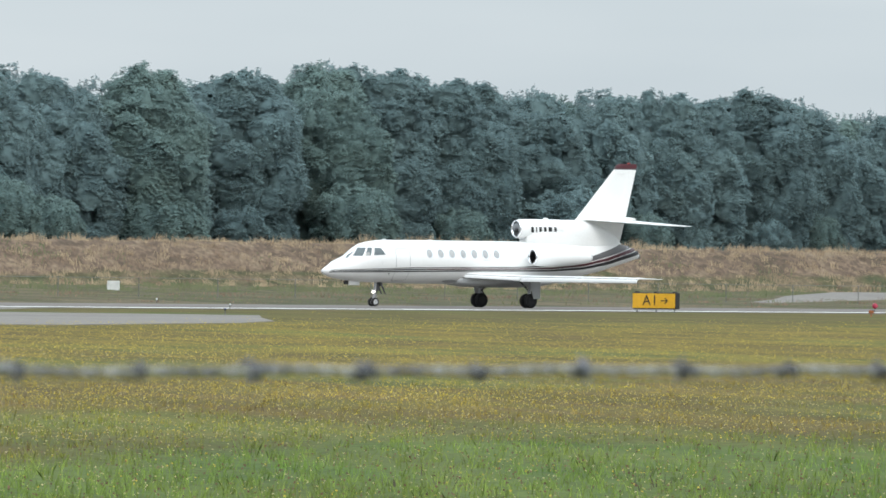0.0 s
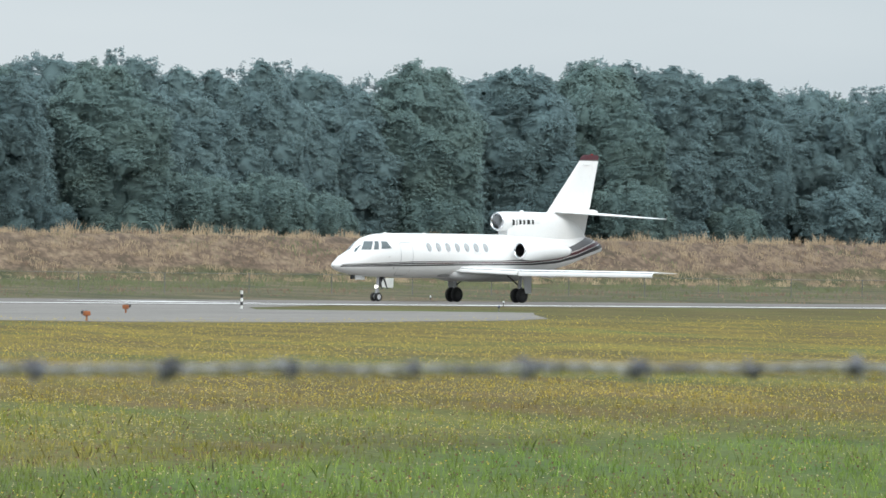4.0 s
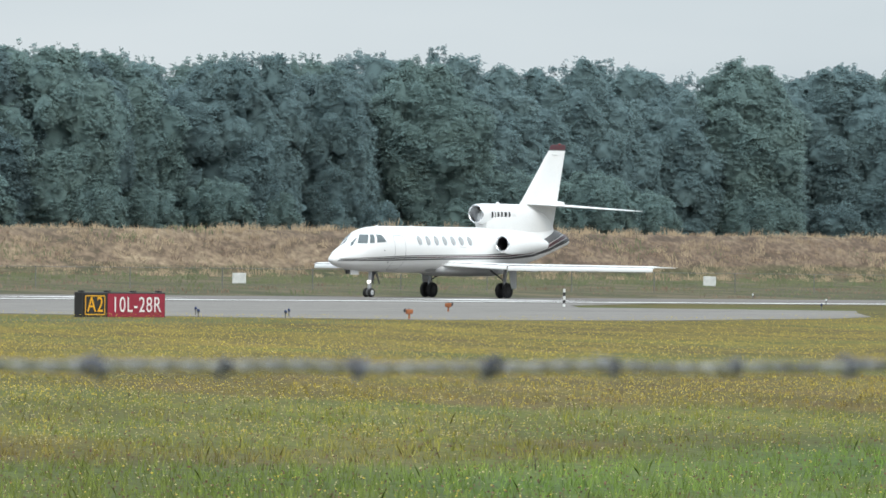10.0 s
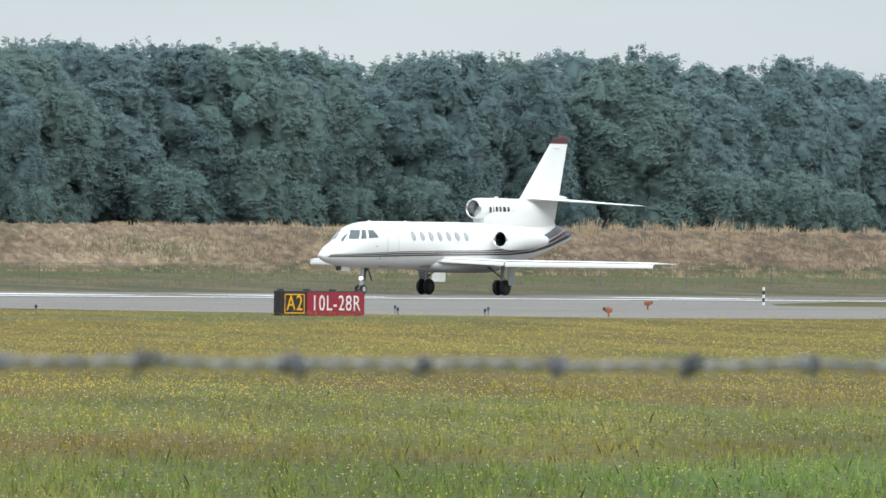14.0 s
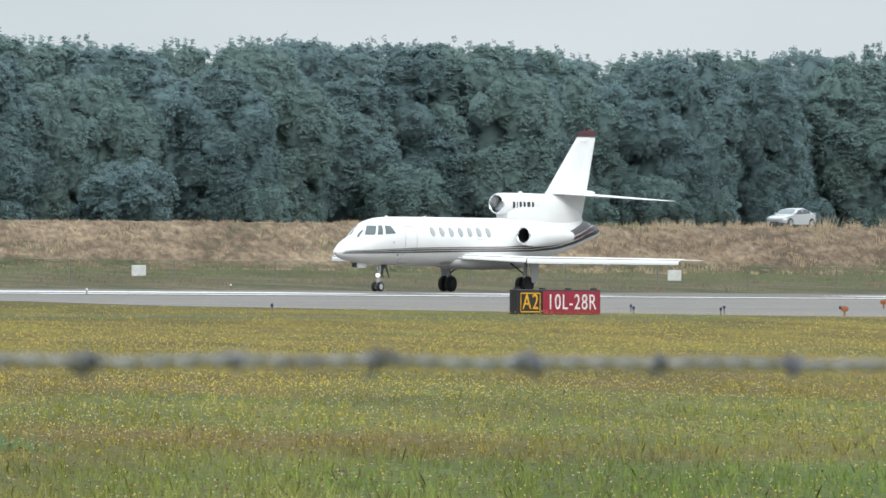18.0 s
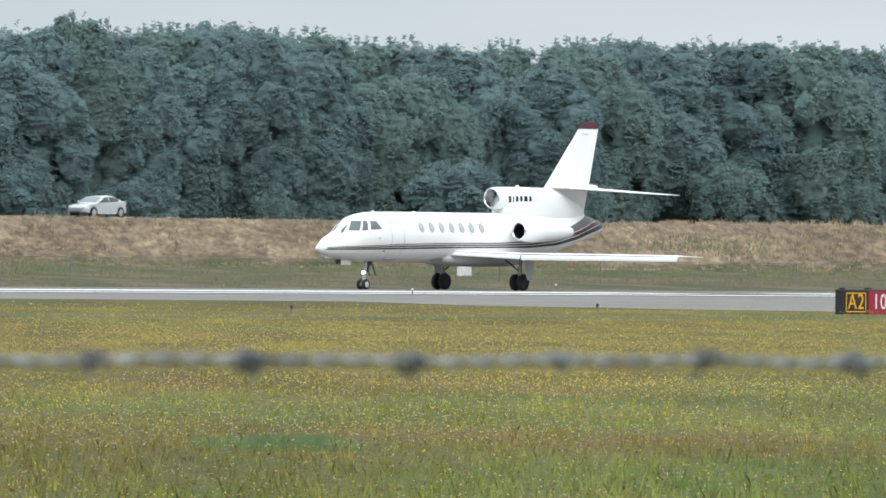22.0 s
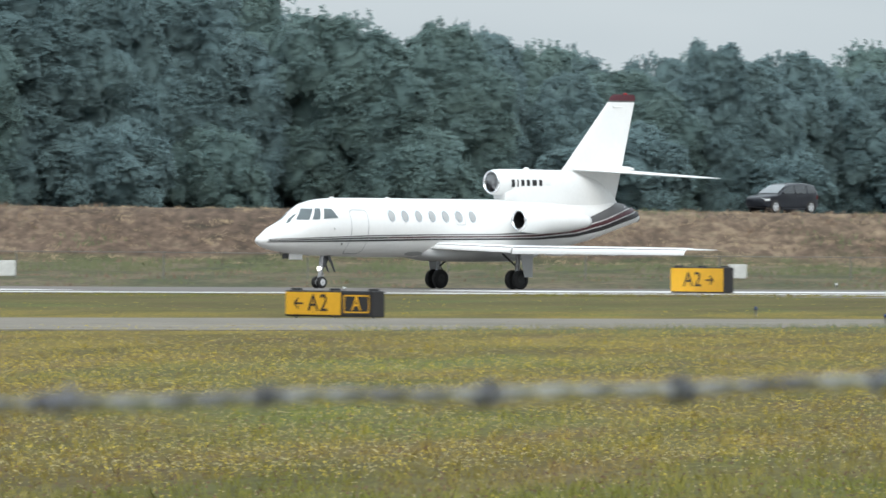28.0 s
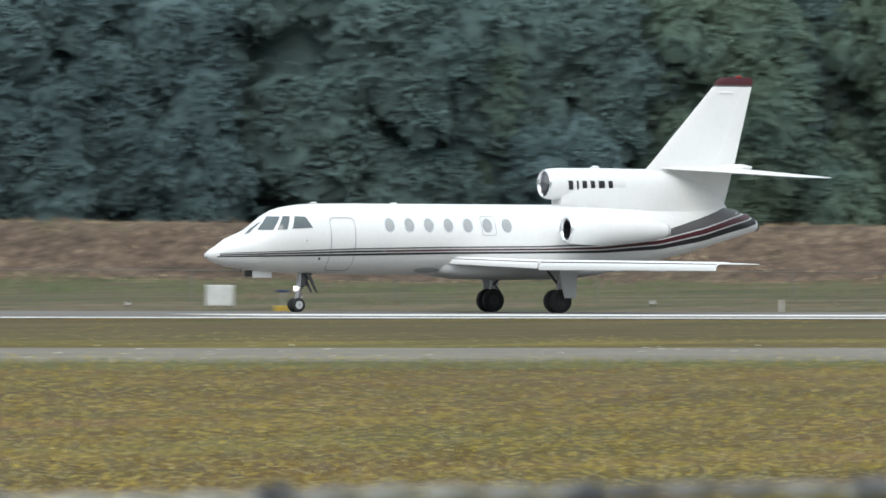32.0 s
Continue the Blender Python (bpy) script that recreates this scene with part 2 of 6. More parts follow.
def meadow_material(name, island=0.0, gain=1.0):
    """Grass colours that follow the mown strips and patches along the airfield, in world metres."""
    m = bpy.data.materials.new(name)
    m.use_nodes = True
    n, l = m.node_tree.nodes, m.node_tree.links
    b = n["Principled BSDF"]
    b.inputs["Roughness"].default_value = 0.9
    b.inputs["Specular IOR Level"].default_value = 0.15
    geo = n.new("ShaderNodeNewGeometry")
    sep = n.new("ShaderNodeSeparateXYZ")
    l.new(geo.outputs["Position"], sep.inputs["Vector"])

    def along(dx, dy):
        q = n.new("ShaderNodeVectorMath")
        q.operation = "DOT_PRODUCT"
        q.inputs[1].default_value = (dx, dy, 0.0)
        l.new(geo.outputs["Position"], q.inputs[0])
        return q.outputs["Value"]

    # growth runs in long drifts with the wind, diagonally over the field
    drift_u, drift_v = along(0.669, -0.743), along(0.743, 0.669)
    pos = n.new("ShaderNodeCombineXYZ")
    l.new(drift_u, pos.inputs["X"])
    l.new(drift_v, pos.inputs["Y"])
    l.new(sep.outputs["Z"], pos.inputs["Z"])

    def noise_at(sx, sy, scale, detail=4.0):
        mp_ = n.new("ShaderNodeMapping")
        mp_.inputs["Scale"].default_value = (sx, sy, 0.3)
        l.new(pos.outputs["Vector"], mp_.inputs["Vector"])
        t = n.new("ShaderNodeTexNoise")
        t.inputs["Scale"].default_value = scale
        t.inputs["Detail"].default_value = detail
        l.new(mp_.outputs["Vector"], t.inputs["Vector"])
        return t.outputs["Fac"]

    # the bank's growth lies aslant, with the mowing
    bank_pos = n.new("ShaderNodeCombineXYZ")
    l.new(along(1.0, -0.95), bank_pos.inputs["X"])
    l.new(sep.outputs["Y"], bank_pos.inputs["Y"])
    l.new(sep.outputs["Z"], bank_pos.inputs["Z"])

    def bank_noise(sx, sy, scale, detail=4.0, sz=1.0):
        mp_ = n.new("ShaderNodeMapping")
        mp_.inputs["Scale"].default_value = (sx, sy, sz)
        l.new(bank_pos.outputs["Vector"], mp_.inputs["Vector"])
        t = n.new("ShaderNodeTexNoise")
        t.inputs["Scale"].default_value = scale
        t.inputs["Detail"].default_value = detail
        l.new(mp_.outputs["Vector"], t.inputs["Vector"])
        return t.outputs["Fac"]

    def ramp(src, stops):
        r = n.new("ShaderNodeValToRGB")
        e = r.color_ramp.elements
        while len(e) < len(stops):
            e.new(0.5)
        for el, (pos, c) in zip(e, stops):
            el.position, el.color = pos, (*c, 1)
        l.new(src, r.inputs["Fac"])
        return r.outputs["Color"]

    def math_(op, a, bb):
        q = n.new("ShaderNodeMath")
        q.operation = op
        for i, v in enumerate((a, bb)):
            if isinstance(v, (int, float)):
                q.inputs[i].default_value = v
            else:
                l.new(v, q.inputs[i])
        return q.outputs[0]

    def mixc(f, a, bb):
        q = n.new("ShaderNodeMix")
        q.data_type = "RGBA"
        if isinstance(f, (int, float)):
            q.inputs["Factor"].default_value = f
        else:
            l.new(f, q.inputs["Factor"])
        l.new(a, q.inputs["A"])
        l.new(bb, q.inputs["B"])
        return q.outputs["Result"]

    def smooth(src, lo, hi):
        q = n.new("ShaderNodeMapRange")
        q.interpolation_type = "SMOOTHSTEP"
        q.inputs["From Min"].default_value, q.inputs["From Max"].default_value = lo, hi
        l.new(src, q.inputs["Value"])
        return q.outputs["Result"]

    big = noise_at(1.0, 0.2, 0.12)
    mid = noise_at(1.0, 0.15, 0.7)
    fine = noise_at(1.0, 0.15, 11.0, 2.0)
    dry = ramp(mid, [(0.34, (0.138, 0.124, 0.026)), (0.5, (0.162, 0.128, 0.032)), (0.66, (0.180, 0.128, 0.046))])
    # browner towards the west
    tan = ramp(mid, [(0.34, (0.124, 0.100, 0.030)), (0.5, (0.154, 0.108, 0.038)), (0.66, (0.176, 0.106, 0.050))])
    open_field = smooth(math_("SUBTRACT", sep.outputs["X"], math_("MULTIPLY", sep.outputs["Y"], 0.8)), -25.0, 15.0)
    dry = mixc(open_field, tan, dry)
    lush = ramp(mid, [(0.34, (0.104, 0.178, 0.036)), (0.64, (0.146, 0.192, 0.044))])
    # how lush: the near strip, and patches
    yy = math_("ADD", sep.outputs["Y"], math_("MULTIPLY", math_("SUBTRACT", big, 0.5), 34.0))
    turn = smooth(math_("SUBTRACT", sep.outputs["X"], math_("MULTIPLY", sep.outputs["Y"], 1.28)), -9.0, 10.0)
    near = math_("MULTIPLY", math_("SUBTRACT", 1.0, smooth(yy, 53.0, 60.0)), math_("ADD", 0.3, math_("MULTIPLY", turn, 0.7)))
    patch = smooth(big, 0.52, 0.66)
    ddx, ddy = math_("SUBTRACT", sep.outputs["X"], 94.0), math_("SUBTRACT", sep.outputs["Y"], 69.0)
    reach = math_("ADD", math_("ADD", math_("MULTIPLY", ddx, ddx), math_("MULTIPLY", ddy, ddy)), math_("MULTIPLY", math_("SUBTRACT", mid, 0.5), 260.0))
    moist = math_("SUBTRACT", 1.0, smooth(reach, 60.0, 300.0))
    patch = math_("MAXIMUM", patch, moist)
    far = smooth(sep.outputs["Y"], 160.0, 185.0)
    f = math_("MAXIMUM", math_("MAXIMUM", math_("MULTIPLY", near, 0.95), math_("MULTIPLY", math_("MULTIPLY", patch, 0.55), math_("ADD", 0.45, math_("MULTIPLY", open_field, 0.55)))), math_("MULTIPLY", far, 0.12))
    meadow = mixc(f, dry, lush)
    # drifts of small yellow flowers, too small to tell apart
    drift = smooth(noise_at(1.0, 0.15, 0.45, 5.0), 0.38, 0.60)
    fleck = smooth(noise_at(1.0, 0.15, 8.0, 3.0), 0.47, 0.62)
    where = math_("MULTIPLY", smooth(yy, 57.0, 66.0), math_("SUBTRACT", 1.0, smooth(sep.outputs["Y"], 186.0, 200.0)))
    east = math_("ADD", 0.36, math_("MULTIPLY", smooth(math_("ADD", sep.outputs["X"], sep.outputs["Y"]), 190.0, 300.0), 0.60))
    bloom = math_("MULTIPLY", math_("MULTIPLY", math_("ADD", 0.2, math_("MULTIPLY", drift, 0.8)), math_("ADD", 0.3, math_("MULTIPLY", fleck, 0.7))), math_("MULTIPLY", where, east))
    meadow = mixc(bloom, meadow, ramp(fine, [(0.3, (0.34, 0.25, 0.022)), (0.7, (0.40, 0.30, 0.045))]))
    # the levee: green foot, straw-coloured bank
    tuss = math_("ADD", math_("MULTIPLY", bank_noise(0.10, 0.02, 1.0, 3.0, 0.55), 0.45), math_("MULTIPLY", bank_noise(0.7, 0.1, 1.3, 5.0, 2.2), 0.55))
    straw = ramp(tuss, [(0.34, (0.130, 0.112, 0.066)), (0.43, (0.205, 0.148, 0.100)), (0.52, (0.310, 0.225, 0.150)), (0.64, (0.45, 0.345, 0.225))])
    brown = ramp(tuss, [(0.34, (0.095, 0.075, 0.050)), (0.45, (0.150, 0.103, 0.074)), (0.55, (0.215, 0.150, 0.106)), (0.66, (0.31, 0.235, 0.160))])
    straw = mixc(math_("MULTIPLY", smooth(sep.outputs["X"], 400.0, 500.0), math_("SUBTRACT", 1.0, math_("MULTIPLY", smooth(sep.outputs["X"], 570.0, 660.0), 0.7))), brown, straw)
    foot = math_("ADD", 0.25, math_("ADD", math_("MULTIPLY", smooth(sep.outputs["X"], 220.0, 480.0), 0.45), math_("MULTIPLY", smooth(sep.outputs["X"], 560.0, 720.0), 0.65)))
    lift = math_("SUBTRACT", math_("ADD", sep.outputs["Z"], math_("MULTIPLY", math_("SUBTRACT", bank_noise(0.12, 0.2, 1.0), 0.5), 1.6)), foot)
    bank = math_("MULTIPLY", smooth(lift, -0.1, 0.35), smooth(sep.outputs["Y"], 395.0, 402.0))
    deep = ramp(bank_noise(0.22, 0.03, 1.0, 5.0, 1.4), [(0.38, (0.092, 0.102, 0.046)), (0.5, (0.138, 0.124, 0.062)), (0.60, (0.195, 0.155, 0.092))])
    col = mixc(smooth(sep.outputs["Y"], 290.0, 300.0), meadow, deep)
    col = mixc(bank, col, straw)
    v = n.new("ShaderNodeVectorMath")
    v.operation = "SCALE"
    l.new(col, v.inputs[0])
    blot = smooth(noise_at(1.0, 0.15, 0.3, 4.0), 0.36, 0.64)
    k = math_("MULTIPLY", math_("ADD", 0.68, math_("MULTIPLY", smooth(fine, 0.3, 0.7), 0.46)), math_("ADD", 0.86, math_("MULTIPLY", blot, 0.26)))
    k_bank = math_("ADD", 0.70, math_("MULTIPLY", smooth(bank_noise(1.5, 0.25, 1.4, 5.0, 3.2), 0.3, 0.7), 0.55))
    on_bank = smooth(sep.outputs["Y"], 300.0, 310.0)
    k = math_("ADD", math_("MULTIPLY", k, math_("SUBTRACT", 1.0, on_bank)), math_("MULTIPLY", k_bank, on_bank))
    k = math_("MULTIPLY", k, gain)
    if island:
        k = math_("MULTIPLY", k, math_("ADD", 1.0 - island, math_("MULTIPLY", geo.outputs["Random Per Island"], 2 * island)))
    l.new(k, v.inputs["Scale"])
    l.new(v.outputs["Vector"], b.inputs["Base Color"])
    return m


M_GROUND = meadow_material("meadow_ground", 0.0, 0.60)
M_GRASS = meadow_material("meadow_grass", 0.42, 1.10)
M_DRY = mat("dry_flower_heads", (0.42, 0.37, 0.19), (0.30, 0.26, 0.12), 0.08, 0.8, per_island=0.25)
M_STRAW = mat("straw_grass", (0.37, 0.285, 0.18), (0.25, 0.185, 0.12), 0.15, 0.9, per_island=0.15)
M_STALK = mat("dead_stalks", (0.200, 0.138, 0.094), (0.135, 0.096, 0.066), 0.2, 0.9, per_island=0.3)
M_BWEED = mat("bank_weed_leaves", (0.090, 0.120, 0.050), (0.150, 0.145, 0.075), 0.12, 0.85, per_island=0.12)
M_WEED = mat("green_weed_leaves", (0.070, 0.125, 0.045), (0.095, 0.15, 0.052), 0.3, 0.85, per_island=0.1)
M_FLOWER = mat("yellow_flower_heads", (0.43, 0.325, 0.04), (0.34, 0.275, 0.05), 0.08, 0.8, per_island=0.25)
M_SEED = mat("brown_seed_heads", (0.14, 0.075, 0.045), (0.09, 0.055, 0.035), 0.1, 0.9, per_island=0.4)
M_DOCK = mat("dark_dock_stems", (0.050, 0.042, 0.028), (0.075, 0.055, 0.036), 0.1, 0.9, per_island=0.4)
M_UMBEL = mat("white_umbel_flowers", (0.62, 0.62, 0.52), (0.5, 0.5, 0.4), 0.3, 0.8, per_island=0.25)


# ---- mesh helpers ----
def shade(bm, angle=40):
    for fc in bm.faces:
        fc.smooth = True
    lim = radians(angle)
    for e in bm.edges:
        if len(e.link_faces) == 2 and e.calc_face_angle(0) > lim:
            e.smooth = False
    return bm


def box_bm(x0, y0, z0, x1, y1, z1, bevel=0.0, bm=None):
    bm = bm or bmesh.new()
    r = bmesh.ops.create_cube(bm, size=1.0)
    bmesh.ops.transform(bm, matrix=Matrix.Translation(((x0 + x1) / 2, (y0 + y1) / 2, (z0 + z1) / 2)) @ Matrix.Diagonal((x1 - x0, y1 - y0, z1 - z0, 1)), verts=r["verts"])
    if bevel:
        es = list({e for v in r["verts"] for e in v.link_edges})
        bmesh.ops.bevel(bm, geom=es, offset=bevel, segments=2, affect="EDGES", profile=0.5)
    return bm


def tube_bm(p, q, r0, r1=None, seg=10, bm=None, caps=True):
    bm = bm or bmesh.new()
    p, q = Vector(p), Vector(q)
    d = q - p
    m = Matrix.Translation((p + q) / 2) @ d.to_track_quat("Z", "Y").to_matrix().to_4x4()
    bmesh.ops.create_cone(bm, cap_ends=caps, segments=seg, radius1=r0, radius2=r0 if r1 is None else r1, depth=d.length, matrix=m)
    return bm


def rings_bm(rings, close0=True, close1=True, bm=None):
    """A skin over rings of equal count."""
    bm = bm or bmesh.new()
    vs = [[bm.verts.new(c) for c in ring] for ring in rings]
    n = len(vs[0])
    for a, b in zip(vs, vs[1:]):
        for i in range(n):
            bm.faces.new((a[i], a[(i + 1) % n], b[(i + 1) % n], b[i]))
    if close0:
        bm.faces.new(list(reversed(vs[0])))
    if close1:
        bm.faces.new(vs[-1])
    bmesh.ops.recalc_face_normals(bm, faces=bm.faces)
    return bm


def section(a, top, bot, hw, y0=0.0, seg=36, power=2.0):
    """A rounded cross-section at station a."""
    zc, hh, out = (top + bot) / 2, (top - bot) / 2, []
    for i in range(seg):
        t = 2 * math.pi * i / seg
        c, s = math.cos(t), math.sin(t)
        out.append((a, y0 + hw * math.copysign(abs(c) ** (2 / power), c), zc + hh * math.copysign(abs(s) ** (2 / power), s)))
    return out


def foil_ring(le, chord, thick, up, seg=8):
    """An aerofoil outline: le is its nose, the chord runs to -x, thickness along up."""
    le, up = Vector(le), Vector(up)
    xs = [0.5 - 0.5 * math.cos(math.pi * i / seg) for i in range(seg + 1)]

    def th(s):
        return 5 * thick * (0.2969 * math.sqrt(s) - 0.126 * s - 0.3516 * s * s + 0.2843 * s ** 3 - 0.1015 * s ** 4) + 0.004
    ring = [le + Vector((-chord * s, 0, 0)) + up * th(s) for s in xs]
    ring += [le + Vector((-chord * s, 0, 0)) - up * th(s) for s in reversed(xs[1:-1])]
    return [tuple(v) for v in ring]


# ---- the large structure ----
def lerp_table(v, table):
    if v <= table[0][0]:
        return table[0][1]
    for (a, b), (c, d) in zip(table, table[1:]):
        if v <= c:
            k = (v - a) / (c - a)
            k = k * k * (3 - 2 * k)
            return b + (d - b) * k
    return table[-1][1]


LEVEE = [(-2000, 3.1), (240, 3.15), (330, 3.25), (380, 3.4), (440, 3.5), (520, 3.45), (600, 3.6), (640, 3.75), (700, 3.75), (760, 3.7), (900, 3.7)]


def ground_z(x, y):
    if y < 42:
        return -0.6 + 0.57 * max(0.0, min(1.0, (y - 20) / 22)) - 0.03
    if y < 276:
        return -0.03
    if y < 300:
        return -0.03 - 0.18 * (y - 276) / 24
    if y < 335:
        return -0.21 + 0.18 * (y - 300) / 35
    top = lerp_table(x, LEVEE) - 0.15
    bump = 0.16 * (noise.noise((x * 0.05, y * 0.11, 3.0)) + 0.6 * noise.noise((x * 0.17, y * 0.25, 7.0)))
    if y < 438:
        k = max(0.0, (y - 398) / 40)
        return -0.03 + 0.35 * k + bump * (0.08 * min(1, (y - 335) / 20) + 0.3 * k)
    if y < 449:
        k = (y - 438) / 11
        k = k * k * (3 - 2 * k)
        return 0.32 + (top - 0.32) * k + bump * (1.2 if 440 < y < 447 else 0.3)
    if y < 468:
        return top
    if y < 490:
        k = (y - 468) / 22
        return top + (1.0 - top) * k
    return 1.0


ys = [-600, -100, 0, 10, 20, 26, 32, 37, 42, 60, 100, 150, 151, 173, 174, 200, 225, 250, 276, 299, 300, 310, 322, 335, 345, 365, 385, 405, 415, 424]
ys += [431] + [438 + 11 * i / 18 for i in range(19)] + [452, 467, 468, 475, 483, 490, 600, 1000, 2500, 4800]
xs = [-4000, -2000, -1000, -400, -100, 0, 60, 120] + [160 + 6 * i for i in range(125)] + [940, 1000, 1100, 1300, 1800, 3000, 4500]
bm = bmesh.new()
gv = [[bm.verts.new((x, y, ground_z(x, y))) for x in xs] for y in ys]
for j in range(len(ys) - 1):
    for i in range(len(xs) - 1):
        bm.faces.new((gv[j][i], gv[j][i + 1], gv[j + 1][i + 1], gv[j + 1][i]))
tagged(part("ground", shade(bm, 80), M_GROUND), "flowering dry meadow airfield ground with a grassy levee bank", "ground", kind="structure")


def slab(name, poly, z0, z1, material, label, category="pavement"):
    bm = bmesh.new()
    lo = [bm.verts.new((x, y, z0)) for x, y in poly]
    hi = [bm.verts.new((x, y, z1)) for x, y in poly]
    bm.faces.new(hi)
    for i in range(len(poly)):
        j = (i + 1) % len(poly)
        bm.faces.new((lo[i], lo[j], hi[j], hi[i]))
    bmesh.ops.recalc_face_normals(bm, faces=bm.faces)
    return tagged(part(name, bm, material), label, category, kind="structure")


RW = 274.0
FALL = 0.16      # the far half falls away from the crown, to drain
bm = rings_bm([[(x_, RW - 26, -0.4), (x_, RW - 26, 0.0), (x_, RW + 4, 0.0), (x_, RW + 26, -FALL), (x_, RW + 26, -0.5)] for x_ in (-1500, 1300)])
tagged(part("runway", bm, M_ASPH), "grey asphalt runway with worn white markings", "runway", kind="structure")
A_POLY = [(-900, 151), (140, 151), (162, 158), (178, 167), (190, 170), (230, 171.5), (230, 172.3), (190, 172), (178, 173), (-900, 173)]
A2_POLY = [(249, 182), (251, 177), (264, 178), (286, 186.5), (298, 193), (318, 206.5), (333, 216.3), (331, 221), (328, 225), (342, 235), (366, 247.9), (236, 247.9), (243, 243), (247, 234), (250, 221), (262, 217), (252, 204), (249, 194)]
slab("taxiway_a", A_POLY, -0.3, -0.008, M_TAXIA, "pale weathered asphalt parallel taxiway", "taxiway")
slab("taxiway_a2", A2_POLY, -0.3, -0.014, M_TAXI, "wide asphalt connector taxiway leading onto the runway", "taxiway")
A1_POLY = [(450.2, 228), (560, 228), (575, 247.9), (430, 247.9), (450.2, 243)]
slab("taxiway_a1", A1_POLY, -0.3, -0.02, M_TAXI, "asphalt entrance taxiway at the runway end", "taxiway")
# each row: near edge, far edge
ramp_rows = [((572, 335, -0.02), (580, 341, -0.01)), ((606, 352, 0.0), (612, 358, 0.10)), ((641, 370, 0.02), (646, 377, 0.25)), ((681, 390, 0.14), (687, 397, 0.47)), ((770, 402, 0.30), (776, 409, 0.55)), ((900, 410, 0.6), (905, 418, 0.9))]
bm = bmesh.new()
track = [[bm.verts.new(c) for c in (near, far, (far[0], far[1] + 2, -0.4), (near[0], near[1] - 1, -0.4))] for near, far in ramp_rows]
for u, v in zip(track, track[1:]):
    for j in range(4):
        bm.faces.new((u[j], v[j], v[(j + 1) % 4], u[(j + 1) % 4]))
bmesh.ops.recalc_face_normals(bm, faces=bm.faces)
tagged(part("service_track", bm, M_TAXI), "pale service track climbing from the runway to the bank", "road", kind="structure")
bm = bmesh.new()
for i in range(len(xs) - 1):
    a, b = xs[i], xs[i + 1]
    za, zb = ground_z(a, 455) + 0.03, ground_z(b, 455) + 0.03
    q = [bm.verts.new(c) for c in ((a, 453, za), (b, 453, zb), (b, 463, zb), (a, 463, za))]
    bm.faces.new(q)
bmesh.ops.remove_doubles(bm, verts=bm.verts, dist=0.001)
tagged(part("levee_road", bm, M_ROAD), "narrow asphalt road along the levee top", "road", kind="structure")


def marking(name, x0, y0, x1, y1, material=None, z=0.004, label="worn white runway marking"):
    bm = bmesh.new()
    n = max(1, int((x1 - x0) / 20))
    for i in range(n):
        a, b = x0 + (x1 - x0) * i / n, x0 + (x1 - x0) * (i + 1) / n
        bm.faces.new([bm.verts.new(c) for c in ((a, y0, z), (b, y0, z), (b, y1, z), (a, y1, z))])
    bmesh.ops.remove_doubles(bm, verts=bm.verts, dist=0.001)
    return tagged(part(name, bm, material or M_LINE), label, "marking", kind="structure")


marking("edge_line_near", -1500, RW - 24.4, 1200, RW - 21.6)
marking("edge_line_far", -1500, RW + 21.0, 1200, RW + 21.9, z=-0.115)
BARS = [(134, 163), (203, 227), (246, 336), (344, 351), (371, 379)]
for i, (a, b) in enumerate(BARS):
    marking("touchdown_bar_%d" % (i + 1), a, 259.0, b, 265.0)


# ---- the aircraft: a three-engined business jet; +x is its nose, +y its left side, origin on the ground between the main wheels ----
HULL = [  # station, top, bottom, half width
    (10.21, 1.63, 1.53, 0.05), (10.08, 1.73, 1.44, 0.18), (9.85, 1.86, 1.35, 0.31), (9.55, 2.06, 1.27, 0.46), (9.2, 2.20, 1.22, 0.57), (8.93, 2.32, 1.18, 0.65),
    (8.65, 2.52, 1.16, 0.72), (8.38, 2.72, 1.14, 0.78), (8.1, 2.87, 1.12, 0.83), (7.75, 2.96, 1.10, 0.87), (7.3, 3.02, 1.09, 0.91), (6.7, 3.05, 1.08, 0.935),
    (5.5, 3.06, 1.06, 0.95), (3.5, 3.06, 1.06, 0.95), (1.5, 3.06, 1.06, 0.95), (0.0, 3.06, 1.07, 0.95), (-1.2, 3.07, 1.12, 0.94), (-2.2, 3.08, 1.19, 0.90),
    (-3.2, 3.05, 1.32, 0.82), (-4.2, 3.0, 1.49, 0.70), (-5.2, 2.99, 1.70, 0.57), (-6.1, 3.04, 1.95, 0.44), (-6.8, 2.93, 2.15, 0.34), (-7.25, 2.79, 2.28, 0.26), (-7.5, 2.66, 2.34, 0.18)]


def hull_at(a):
    for p, q in zip(HULL, HULL[1:]):
        if q[0] <= a <= p[0]:
            k = (p[0] - a) / (p[0] - q[0])
            return tuple(p[i] + (q[i] - p[i]) * k for i in (1, 2, 3))
    return HULL[-1][1:] if a < 0 else HULL[0][1:]


def hull_point(a, z, side, off=0.006):
    """The hull's surface at station a and height z, pushed out a little."""
    top, bot, hw = hull_at(a)
    zc, hh = (top + bot) / 2, (top - bot) / 2
    s = max(-0.985, min(0.985, (z - zc) / hh))
    c = math.sqrt(1 - s * s)
    ny, nz = c / hw, s / hh
    k = off / math.hypot(ny, nz)
    return Vector((a, side * (hw * c + ny * k), zc + hh * s + nz * k))


